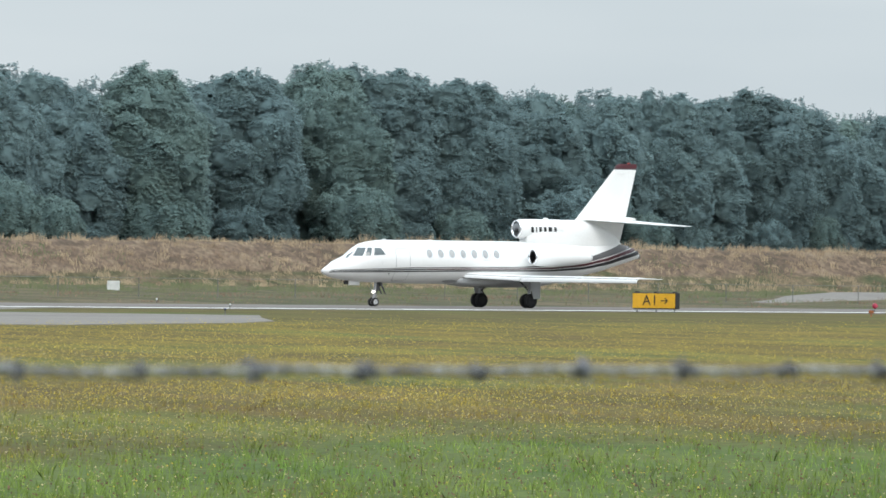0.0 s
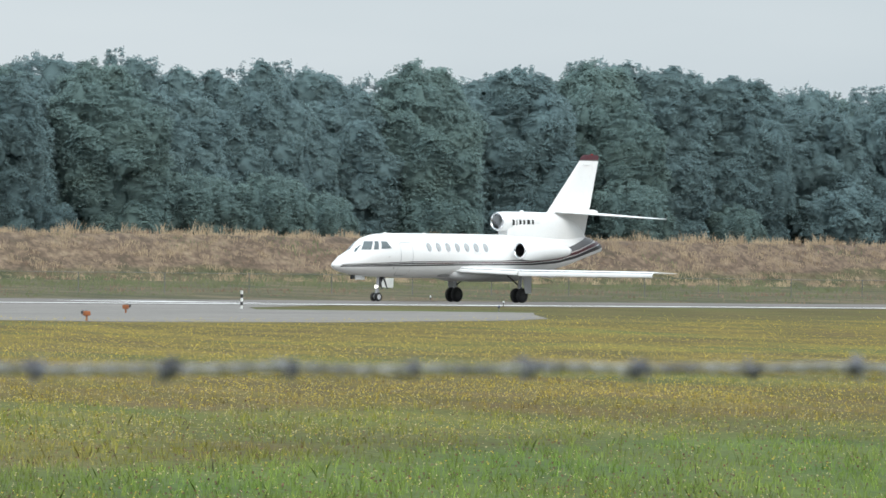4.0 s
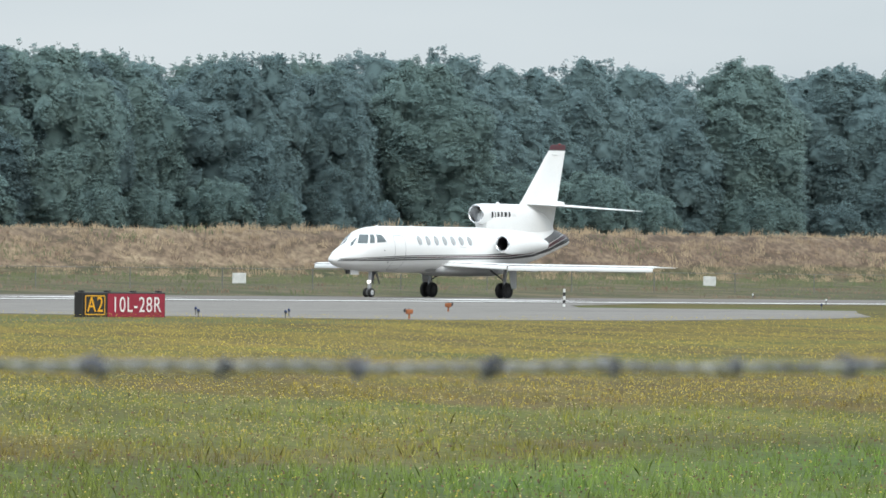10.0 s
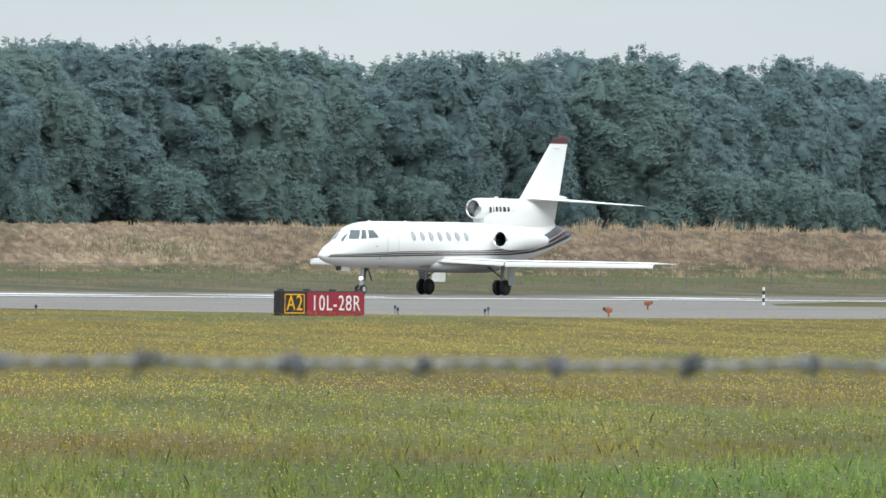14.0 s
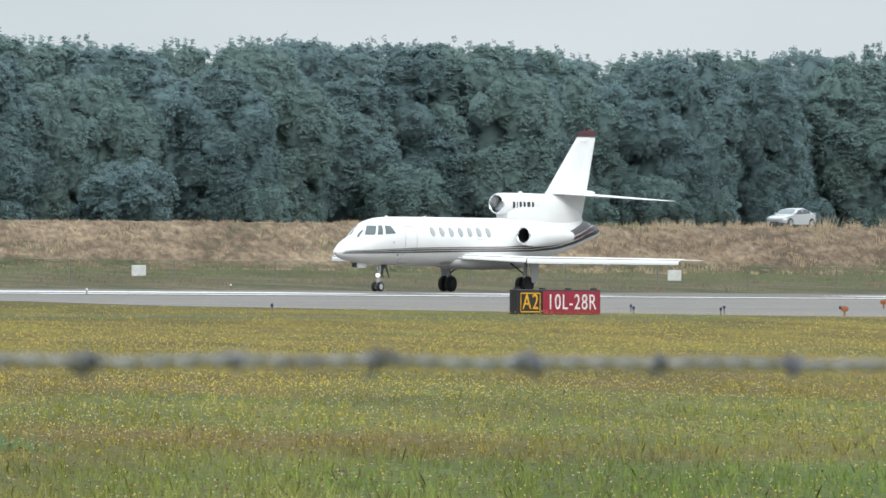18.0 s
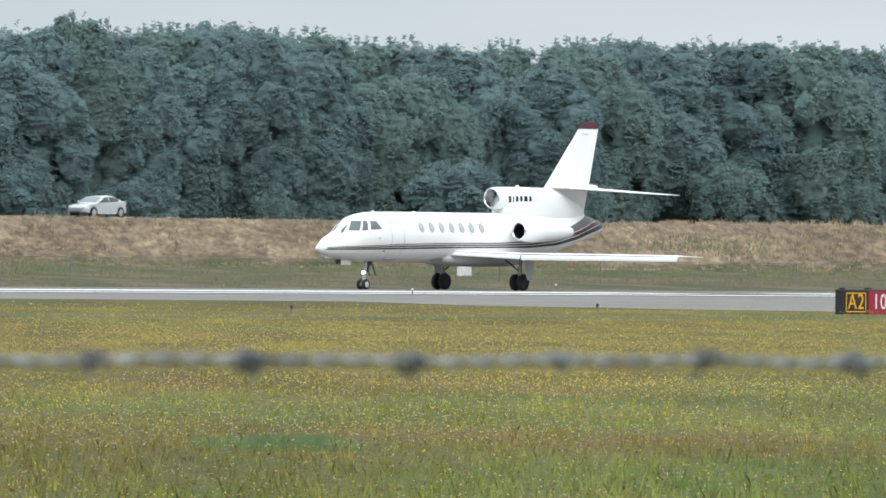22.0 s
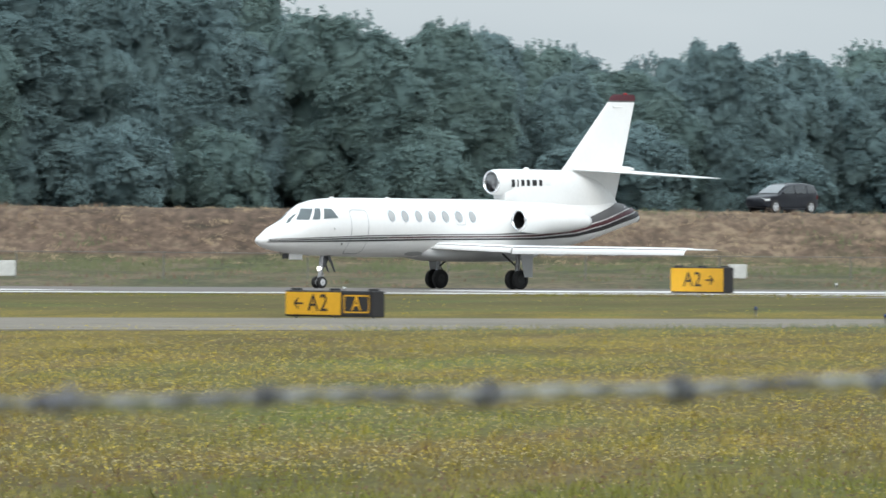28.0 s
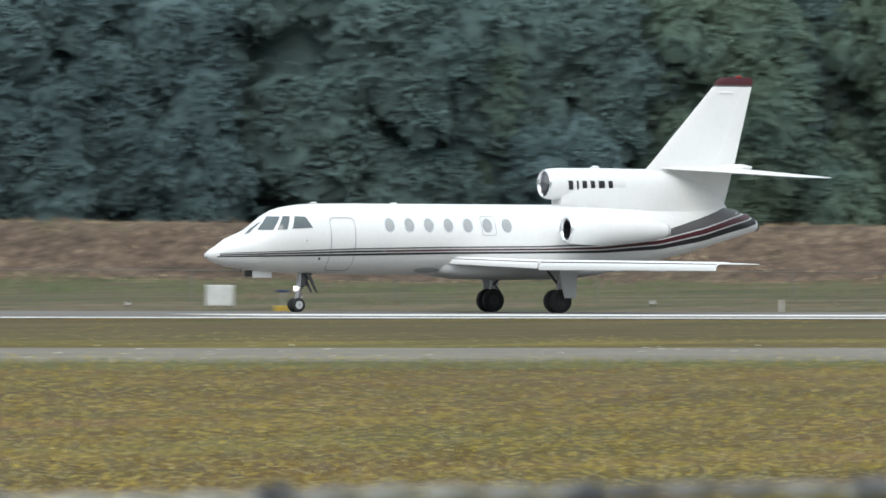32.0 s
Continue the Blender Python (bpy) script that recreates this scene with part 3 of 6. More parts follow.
def hull_patch(outline, side, off=0.006, sub=4):
    """A flat-ish panel on the hull: outline in (station, height), filled from its middle."""
    bm = bmesh.new()
    pts = []
    for (a, z), (b, y) in zip(outline, outline[1:] + outline[:1]):
        pts += [(a + (b - a) * i / sub, z + (y - z) * i / sub) for i in range(sub)]
    ca, cz = sum(p[0] for p in pts) / len(pts), sum(p[1] for p in pts) / len(pts)
    loops = []
    for k in (1.0, 0.66, 0.33):
        loops.append([bm.verts.new(hull_point(ca + (a - ca) * k, cz + (z - cz) * k, side, off)) for a, z in pts])
    mid = bm.verts.new(hull_point(ca, cz, side, off))
    n = len(pts)
    for u, v in zip(loops, loops[1:]):
        for i in range(n):
            bm.faces.new((u[i], u[(i + 1) % n], v[(i + 1) % n], v[i]))
    for i in range(n):
        bm.faces.new((loops[-1][i], loops[-1][(i + 1) % n], mid))
    bmesh.ops.recalc_face_normals(bm, faces=bm.faces)
    want = Vector((0, side, 0))
    if sum((f.normal.dot(want) for f in bm.faces)) < 0:
        bmesh.ops.reverse_faces(bm, faces=bm.faces)
    for f in bm.faces:
        f.smooth = True
    return bm


def hull_band(a0, a1, lower, upper, side, off=0.011, n=60):
    """A stripe along the hull between two height tables."""
    bm = bmesh.new()
    row = []
    for i in range(n + 1):
        a = a0 + (a1 - a0) * i / n
        lo, up = lerp_line(a, lower), lerp_line(a, upper)
        row.append([bm.verts.new(hull_point(a, lo + (up - lo) * j / 3, side, off + 0.02 * max(0.0, -5.2 - a))) for j in range(4)])
    for u, v in zip(row, row[1:]):
        for j in range(3):
            bm.faces.new((u[j], u[j + 1], v[j + 1], v[j]))
    bmesh.ops.recalc_face_normals(bm, faces=bm.faces)
    if sum((f.normal.dot(Vector((0, side, 0))) for f in bm.faces)) < 0:
        bmesh.ops.reverse_faces(bm, faces=bm.faces)
    for f in bm.faces:
        f.smooth = True
    return bm


def lerp_line(a, table):
    table = sorted(table)
    if a <= table[0][0]:
        return table[0][1]
    for (p, u), (q, v) in zip(table, table[1:]):
        if a <= q:
            return u + (v - u) * (a - p) / (q - p)
    return table[-1][1]


def outline_bm(loop, width, side, off=0.007):
    """A thin seam along a closed loop on the hull."""
    bm = bmesh.new()
    ca, cz = sum(p[0] for p in loop) / len(loop), sum(p[1] for p in loop) / len(loop)
    ring = []
    for a, z in loop:
        d = Vector((a - ca, z - cz))
        d = d.normalized() * width
        ring.append((bm.verts.new(hull_point(a, z, side, off)), bm.verts.new(hull_point(a - d.x, z - d.y, side, off))))
    n = len(ring)
    for i in range(n):
        a, b = ring[i], ring[(i + 1) % n]
        bm.faces.new((a[0], b[0], b[1], a[1]))
    bmesh.ops.recalc_face_normals(bm, faces=bm.faces)
    if sum((f.normal.dot(Vector((0, side, 0))) for f in bm.faces)) < 0:
        bmesh.ops.reverse_faces(bm, faces=bm.faces)
    return bm


def rounded(a0, z0, a1, z1, r, n=4):
    out = []
    for cx, cz, t0 in ((a1 - r, z1 - r, 0), (a0 + r, z1 - r, 90), (a0 + r, z0 + r, 180), (a1 - r, z0 + r, 270)):
        for i in range(n + 1):
            t = radians(t0 + 90 * i / n)
            out.append((cx + r * math.cos(t), cz + r * math.sin(t)))
    dense = []
    for (a, z), (b, y) in zip(out, out[1:] + out[:1]):
        k = max(1, int(math.hypot(b - a, y - z) / 0.12))
        dense += [(a + (b - a) * i / k, z + (y - z) * i / k) for i in range(k)]
    return dense


def wheel(name, parent, centre, radius, width, rim_r, rim_material=None):
    """A tyre with rounded shoulders, and its rim and hub as parts of it."""
    prof = [(-width / 2, rim_r), (-width / 2, radius * 0.86), (-width * 0.38, radius * 0.965), (-width * 0.18, radius), (width * 0.18, radius), (width * 0.38, radius * 0.965), (width / 2, radius * 0.86), (width / 2, rim_r)]
    seg = 28
    rings = [[(radius_ * math.cos(2 * math.pi * i / seg), y, radius_ * math.sin(2 * math.pi * i / seg)) for i in range(seg)] for y, radius_ in prof]
    ob = part(name, shade(rings_bm(rings, False, False), 50), M_RUBBER, parent, "black rubber tyre")
    ob.location = centre
    bm = bmesh.new()
    for y0, y1, r0, r1 in ((-width * 0.44, -width * 0.3, rim_r, rim_r * 0.8), (width * 0.3, width * 0.44, rim_r * 0.8, rim_r)):
        tube_bm((0, y0, 0), (0, y1, 0), rim_r * 1.01, rim_r * 1.01, 24, bm)
    tube_bm((0, -width * 0.5, 0), (0, width * 0.5, 0), rim_r * 0.35, rim_r * 0.35, 14, bm)
    for k in range(8):
        t = 2 * math.pi * k / 8
        for sgn in (-1, 1):
            tube_bm((rim_r * 0.65 * math.cos(t), sgn * width * 0.43, rim_r * 0.65 * math.sin(t)), (rim_r * 0.65 * math.cos(t), sgn * width * 0.47, rim_r * 0.65 * math.sin(t)), rim_r * 0.1, None, 6, bm)
    part("rim", shade(bm), rim_material or M_STEEL, ob, "grey metal rim")
    return ob


def nacelle(name, parent, stations, y0, z0, lip, inner, exhaust_end):
    """An engine pod: skin, bright intake lip, dark duct, fan with blades and spinner, exhaust."""
    ob = part(name, shade(rings_bm([section(a, z0 + r + dz, z0 - r + dz, r, y0, 32) for a, r, dz in stations], False, False), 60), M_WHITE, parent)
    a0, r0, _ = stations[0]
    ring = [(a0 - 0.02, r0 + 0.004), (a0 + 0.03, r0 - 0.004), (a0 + 0.06, r0 - 0.03), (a0 + 0.05, r0 - 0.055), (a0 - 0.05, r0 - 0.075)]
    part("intake_lip", shade(rings_bm([section(a, z0 + r, z0 - r, r, y0, 32) for a, r in ring], False, False), 80), M_SILVER, ob, "polished metal intake lip")
    part("intake_duct", shade(rings_bm([section(a, z0 + r, z0 - r, r, y0, 32) for a, r in ((a0 - 0.04, r0 - 0.074), (a0 - 0.35, r0 - 0.09), (a0 - 0.72, r0 - 0.08))], False, True), 60), inner, ob, "dark intake duct")
    bm = bmesh.new()
    for k in range(22):
        t = 2 * math.pi * k / 22
        c, s = math.cos(t), math.sin(t)
        v = [bm.verts.new((a0 - 0.66 + da, y0 + r * c - w_ * s, z0 + r * s + w_ * c)) for da, r, w_ in ((0.0, 0.1, -0.012), (0.0, r0 - 0.1, -0.035), (0.07, r0 - 0.1, 0.035), (0.07, 0.1, 0.012))]
        bm.faces.new(v)
    part("fan_blades", bm, M_FAN, ob, "grey fan blades")
    part("spinner", shade(rings_bm([section(a, z0 + r, z0 - r, r, y0, 16) for a, r in ((a0 - 0.7, 0.12), (a0 - 0.58, 0.1), (a0 - 0.5, 0.05), (a0 - 0.47, 0.005))], True, True), 80), M_FAN, ob)
    a1, r1, dz1 = stations[-1]
    part("exhaust_nozzle", shade(rings_bm([section(a, z0 + dz1 + r, z0 + dz1 - r, r, y0, 24) for a, r in ((a1 + 0.03, r1 - 0.01), (a1 - exhaust_end, r1 * 0.86), (a1 - exhaust_end + 0.02, r1 * 0.78), (a1 + 0.1, r1 * 0.7))], False, True), 60), M_BELLY, ob, "pale metal nozzle")
    return ob


def build_jet():
    jet = thing("business_jet", pose(0, 0, 0), "white three-engined business jet with maroon stripes rolling on the runway", "airplane")
    fus = part("fuselage", shade(rings_bm([section(a, t, b, w_, 0, 44) for a, t, b, w_ in HULL]), 70), M_WHITE, jet, "glossy white painted fuselage")
    # belly fairing
    part("belly_fairing", shade(rings_bm([section(a, t, b, w_, 0, 32, 2.6) for a, t, b, w_ in
         ((3.2, 1.42, 1.16, 0.2), (2.95, 1.46, 1.02, 0.7), (2.3, 1.5, 0.94, 0.98), (0.5, 1.5, 0.92, 1.02), (-1.2, 1.5, 0.94, 0.98), (-2.2, 1.48, 1.06, 0.7), (-2.8, 1.45, 1.2, 0.2))]), 70), M_BELLY, jet, "belly fairing between the wings with its shade painted grey")
    part("tail_cone_outlet", shade(rings_bm([section(a, 2.47 + r, 2.47 - r, r, 0, 20) for a, r in ((-7.45, 0.15), (-7.56, 0.135), (-7.54, 0.11), (-7.3, 0.09))], False, True), 60), M_DSTEEL, jet)
    for side in (1, -1):
        # cockpit glass, four panes a side
        panes = [[(9.14, 2.16), (8.98, 2.22), (8.58, 2.53), (8.70, 2.46)],
                 [(8.78, 2.30), (8.42, 2.30), (8.13, 2.67), (8.40, 2.67)],
                 [(8.30, 2.31), (8.03, 2.32), (7.86, 2.68), (8.05, 2.68)],
                 [(7.87, 2.34), (7.27, 2.37), (7.42, 2.67), (7.72, 2.68)]]
        for i, pn in enumerate(panes):
            part("windscreen_pane" if i < 2 else "cockpit_side_window", hull_patch(pn, side, 0.010), M_GLASSC, fus, "dark reflective cockpit glass")
            ca, cz = sum(p[0] for p in pn) / 4, sum(p[1] for p in pn) / 4
            part("window_frame", hull_patch([(ca + (a - ca) * 1.05, cz + (z - cz) * 1.05) for a, z in pn], side, 0.005), M_SEAM, fus, "grey window surround")
        # cabin windows
        for k in range(7):
            a = 4.83 - 0.625 * k
            oval = [(a + 0.145 * math.cos(2 * math.pi * i / 14), 2.46 + 0.185 * math.sin(2 * math.pi * i / 14)) for i in range(14)]
            part("cabin_window", hull_patch(oval, side, 0.009, 1), M_GLASSW, fus, "grey oval cabin window")
            rim = [(a + 0.17 * math.cos(2 * math.pi * i / 14), 2.46 + 0.212 * math.sin(2 * math.pi * i / 14)) for i in range(14)]
            part("window_rim", hull_patch(rim, side, 0.005, 1), M_SILVER, fus, "thin bright window rim")
        if side == 1:
            part("entry_door", outline_bm(rounded(5.93, 1.16, 6.72, 2.66, 0.14), 0.03, side, 0.008), M_SEAM, fus, "grey seal round the closed cabin door")
        part("emergency_exit", outline_bm(rounded(1.44, 2.17, 1.90, 2.72, 0.08), 0.018, side, 0.008), M_SEAM, fus, "fine seam of the overwing exit")
        # stripes
        low = [(10.3, 1.52), (9.6, 1.54), (6.0, 1.595), (3.0, 1.65), (0.0, 1.68), (-2.0, 1.70), (-4.0, 1.81), (-5.5, 2.05), (-6.6, 2.35), (-7.4, 2.54)]

        def lifted(d0, d1):
            return [(a, z + lerp_line(a, [(10.3, d0 * 0.4), (8.0, d0), (-0.6, d0), (-2.5, d0 + (d1 - d0) * 0.22), (-4.0, d0 + (d1 - d0) * 0.55), (-6.0, d1), (-7.4, d1 * 0.92)])) for a, z in low]
        part("black_stripe", hull_band(10.2, -7.4, low, lifted(0.055, 0.165), side), M_NAVY, fus, "black pinstripe widening into a tail band")
        part("maroon_stripe", hull_band(5.0, -7.2, lifted(0.088, 0.205), lifted(0.135, 0.36), side), M_MAROON, fus, "maroon pinstripe widening into a tail band")
        part("grey_stripe", hull_band(9.9, -6.9, lifted(0.17, 0.40), lifted(0.205, 0.72), side), M_GREYST, fus, "grey pinstripe widening into a tail band")
        part("nose_stripe", hull_band(9.9, 5.02, lifted(0.088, 0.295), lifted(0.135, 0.53), side), M_NAVY, fus, "dark nose pinstripe")
        part("static_port", shade(tube_bm(hull_point(7.0, 1.5, side, -0.01), hull_point(7.0, 1.5, side, 0.012), 0.035, None, 12)), M_NAVY, fus)
        part("pitot_tube", shade(tube_bm(hull_point(7.45, 2.02, side, -0.01), hull_point(7.5, 2.0, side, 0.1), 0.02, 0.01, 8)), M_STEEL, fus)

        # wings
        up = Vector((0, -0.01 * side, 1)).normalized()
        secs = [(0.55, 3.0, 4.3, 0.40, 1.38), (1.1, 2.62, 3.9, 0.36, 1.40), (3.2, 0.95, 2.4, 0.24, 1.41), (6.5, -0.34, 1.6, 0.15, 1.42), (8.95, -1.28, 1.02, 0.085, 1.41), (9.3, -1.5, 0.75, 0.05, 1.405), (9.43, -1.75, 0.5, 0.02, 1.40)]
        wing = part("wing", shade(rings_bm([foil_ring((a, side * b, z), ch, th / 2, up, 9) for b, a, ch, th, z in secs]), 50), M_WHITE, jet, "white swept wing")
        # drooped leading-edge slats, inboard and outboard
        for sl in ([(0.93, 2.75, 1.57, 0.2), (1.9, 1.92, 1.53, 0.22), (2.92, 1.09, 1.49, 0.24)], [(2.98, 1.06, 1.49, 0.28), (6.0, -0.1, 1.475, 0.26), (8.95, -1.22, 1.45, 0.235)]):
            rr = []
            for b, a, z, h in sl:
                prof = [(-0.34, 0.0), (-0.12, 0.012), (0.02, -0.02), (0.11, -0.35 * h), (0.15, -0.7 * h), (0.14, -h), (0.10, -0.98 * h), (0.08, -0.6 * h), (0.0, -0.25 * h), (-0.14, -0.05), (-0.34, -0.02)]
                rr.append([(a + da, side * b, z + dz) for da, dz in prof])
            part("slat", shade(rings_bm(rr), 45), M_WHITE, wing, "white drooped leading-edge slat")
            (b0, a0, z0, _), (b1, a1, z1, _) = sl[0], sl[-1]
            gap = bmesh.new()
            for (pb, pa, pz, _), (qb, qa, qz, _) in zip(sl, sl[1:]):
                tube_bm((pa + 0.075, side * pb, pz - 0.055), (qa + 0.075, side * qb, qz - 0.055), 0.015, None, 6, gap)
            part("slat_gap", shade(gap, 60), M_GREYST, wing, "grey gap behind the slat")
        for b0, b1, fr in ((1.3, 3.6, 0.26), (3.7, 6.2, 0.26), (6.3, 8.8, 0.25)):
            def at(b):
                for s0, s1 in zip(secs, secs[1:]):
                    if s0[0] <= b <= s1[0]:
                        k = (b - s0[0]) / (s1[0] - s0[0])
                        return [s0[i] + (s1[i] - s0[i]) * k for i in range(5)]
            rr = []
            for b in (b0, b1):
                _, a, ch, th, z = at(b)
                rr.append(foil_ring((a - ch * (1 - fr), side * b, z - 0.012), ch * fr * 1.03, th * 0.27, up, 5))
            part("flap" if b1 < 6.3 else "aileron", shade(rings_bm(rr), 50), M_WHITE, wing, "white trailing-edge surface")
        for b in (2.6, 5.0):
            _, a, ch, th, z = at(b) if b > 6.3 else (0, 1.3 if b < 3 else 0.2, 2.9 if b < 3 else 2.0, 0.2, 1.36 if b < 3 else 1.39)
            part("flap_fairing", shade(rings_bm([section(a - ch * s, z - 0.07, z - 0.07 - hh, hw * 0.8, side * b, 12) for s, hh, hw in ((0.62, 0.03, 0.01), (0.75, 0.13, 0.05), (0.95, 0.14, 0.05), (1.12, 0.03, 0.01))]), 60), M_WHITE, wing)
        part("wing_tip_light", shade(rings_bm([section(-1.8 - s, 1.40 + r, 1.40 - r, r, side * 9.44, 10) for s, r in ((0, 0.008), (0.06, 0.02), (0.12, 0.008))]), 60), M_LAMPW, wing)
        # landing lamp bulge and fairing window ahead of the wing root
        part("wing_root_vent", hull_patch([(3.45 + 0.42 * math.cos(2 * math.pi * i / 16), 1.20 + 0.07 * math.sin(2 * math.pi * i / 16)) for i in range(16)], side, 0.02, 1), M_SEAM, jet, "grey oval vent ahead of the wing root")

        # side engines
        nac = nacelle("engine_nacelle", jet, [(-0.52, 0.365, 0), (-0.62, 0.395, 0), (-0.9, 0.43, 0), (-1.5, 0.455, 0), (-2.1, 0.44, 0), (-2.8, 0.38, 0.0), (-3.35, 0.28, -0.01), (-3.7, 0.20, -0.02)], side * 1.5, 2.36, 0.05, M_DARKIN, 0.1)
        part("engine_pylon", shade(rings_bm([foil_ring((-0.95 - k * 0.1, side * b, 2.42), 2.9 - 0.2 * k, 0.16, (0, 0, 1), 7) for k, b in ((0, 0.7), (1, 1.2))]), 50), M_WHITE, jet, "white engine pylon")
        # tailplane
        hs = [(0.0, -4.35, 2.75, 0.24, 4.12), (0.25, -4.5, 2.62, 0.22, 4.11), (3.3, -6.55, 1.25, 0.1, 3.90), (3.7, -7.0, 0.85, 0.05, 3.87), (3.87, -7.4, 0.42, 0.02, 3.86)]
        upt = Vector((0, 0.075 * side, 1)).normalized()
        stab = part("tailplane", shade(rings_bm([foil_ring((a, side * b, z), ch, th / 2, upt, 8) for b, a, ch, th, z in hs]), 50), M_WHITE, jet, "white swept tailplane")
        rr = [foil_ring((a - ch * 0.72, side * b, z - 0.006), ch * 0.285, th * 0.27, upt, 4) for b, a, ch, th, z in hs[1:3]]
        part("elevator", shade(rings_bm(rr), 50), M_WHITE, stab)

    # centre engine: intake over the fuselage, blending into the fin
    duct = nacelle("centre_engine_intake", jet, [(-0.62, 0.405, 0.0), (-0.72, 0.435, 0.0), (-1.0, 0.452, 0.0), (-1.6, 0.455, 0.0), (-3.0, 0.455, 0.0)], 0.0, 3.655, 0.05, M_SILVER, 0.0)
    part("intake_fairing", shade(rings_bm([section(a, t, b, hw, 0, 32, 2.3) for a, t, b, hw in
         ((-1.0, 3.5, 2.95, 0.30), (-1.35, 4.0, 2.8, 0.435), (-1.7, 4.09, 2.75, 0.45), (-3.0, 4.10, 2.6, 0.455), (-3.9, 4.10, 2.5, 0.42), (-4.8, 3.98, 2.45, 0.34), (-5.6, 3.75, 2.4, 0.25), (-6.2, 3.4, 2.4, 0.16), (-6.55, 3.05, 2.4, 0.06))]), 60), M_WHITE, jet, "white fairing from the centre intake to the fin")
    fin_secs = [(2.75, -3.6, 2.78, 0.34), (3.5, -3.7, 2.9, 0.32), (4.05, -3.85, 2.9, 0.27), (4.3, -4.1, 2.72, 0.24), (5.38, -5.09, 2.0, 0.17), (6.48, -6.1, 1.27, 0.11)]
    fin = part("fin", shade(rings_bm([foil_ring((a, 0, z), ch, th / 2, (0, 1, 0), 8) for z, a, ch, th in fin_secs]), 50), M_WHITE, jet, "white swept fin")
    part("fin_cap", shade(rings_bm([foil_ring((a, 0, z), ch, th / 2, (0, 1, 0), 8) for z, a, ch, th in ((6.53, -6.14, 1.25, 0.112), (6.61, -6.18, 1.23, 0.11), (6.69, -6.26, 1.13, 0.09), (6.75, -6.4, 0.95, 0.05))]), 50), M_MAROON, fin, "maroon fin tip cap")
    part("fin_stripe", shade(rings_bm([foil_ring((a, 0, z), ch, th / 2, (0, 1, 0), 8) for z, a, ch, th in ((6.483, -6.1, 1.27, 0.118), (6.525, -6.135, 1.25, 0.118))]), 50), M_GREYST, fin, "thin grey line under the cap")
    rud = [foil_ring((a - ch * 0.70, 0, z), ch * 0.305, th * 0.3, (0, 1, 0), 5) for z, a, ch, th in fin_secs[3:]]
    part("rudder", shade(rings_bm(rud), 50), M_WHITE, fin, "white rudder")
    part("stab_bullet", shade(rings_bm([section(a, 4.19 + r, 4.13 - r, r, 0, 12) for a, r in ((-6.2, 0.02), (-6.7, 0.08), (-7.1, 0.07), (-7.4, 0.01))]), 60), M_WHITE, fin)
    for side in (1, -1):
        part("fin_vane", box_bm(-6.72, side * 0.05 - 0.02, 6.29, -6.32, side * 0.05 + 0.02, 6.335, 0.01), M_WHITE, fin, "small white blade on the fin")
        # unreadable registration bars on the centre engine cowl
        for k, wd in enumerate((0.15, 0.06, 0.15, 0.14, 0.2, 0.14)):
            a = -1.16 - sum((0.15, 0.06, 0.15, 0.14, 0.2, 0.14)[:k]) - 0.12 * k
            bm = bmesh.new()
            loops = []
            for zz in (3.49, 3.58, 3.67, 3.75):
                yy = side * (math.sqrt(0.455 ** 2 - (zz - 3.655) ** 2) + 0.008)
                loops.append([bm.verts.new((a - (zz - 3.49) * -0.12 - d, yy, zz)) for d in (0, wd)])
            for u, v in zip(loops, loops[1:]):
                bm.faces.new((u[0], u[1], v[1], v[0]))
            bmesh.ops.recalc_face_normals(bm, faces=bm.faces)
            part("registration_bar", bm, M_NAVY, duct, "plain dark marking bar")
    part("beacon", shade(rings_bm([section(a, 4.13 + r, 4.07, r, 0, 12) for a, r in ((-2.1, 0.01), (-2.2, 0.06), (-2.32, 0.05), (-2.4, 0.01))]), 60), M_LAMPW, duct, "small beacon on the cowl")
    part("tail_light", shade(rings_bm([section(a, 6.77 + r, 6.73, r, 0, 10) for a, r in ((-6.85, 0.01), (-6.95, 0.04), (-7.05, 0.01))]), 60), M_LAMPR, fin)
    for a in (6.95, 4.4):
        part("blade_antenna", shade(rings_bm([foil_ring((a - k * 0.1, 0, 3.055 + k * 0.04), 0.26 - 0.12 * k, 0.025, (0, 1, 0), 4) for k in (0, 1)]), 50), M_WHITE, fus)

    # nose gear
    ng = part("nose_gear_leg", shade(tube_bm((7.33, 0, 0.2), (7.18, 0, 1.16), 0.07, 0.085, 12, tube_bm((7.33, 0, 0.2), (7.28, 0, 0.6), 0.045, 0.045, 10))), M_STEEL, jet, "grey steel nose gear leg")
    part("drag_brace", shade(tube_bm((7.24, 0, 0.6), (6.86, 0, 1.16), 0.05, 0.07, 8)), M_DSTEEL, ng)
    part("steering_unit", box_bm(7.06, -0.1, 0.72, 7.22, 0.1, 1.1, 0.03), M_DSTEEL, ng, "dark steering unit")
    part("scissor_link", shade(tube_bm((7.3, 0, 0.3), (7.12, 0, 0.45), 0.02, None, 8, tube_bm((7.12, 0, 0.45), (7.24, 0, 0.62), 0.02, None, 8))), M_STEEL, ng)
    part("axle", shade(tube_bm((7.33, -0.2, 0.2), (7.33, 0.2, 0.2), 0.03, None, 10)), M_STEEL, ng)
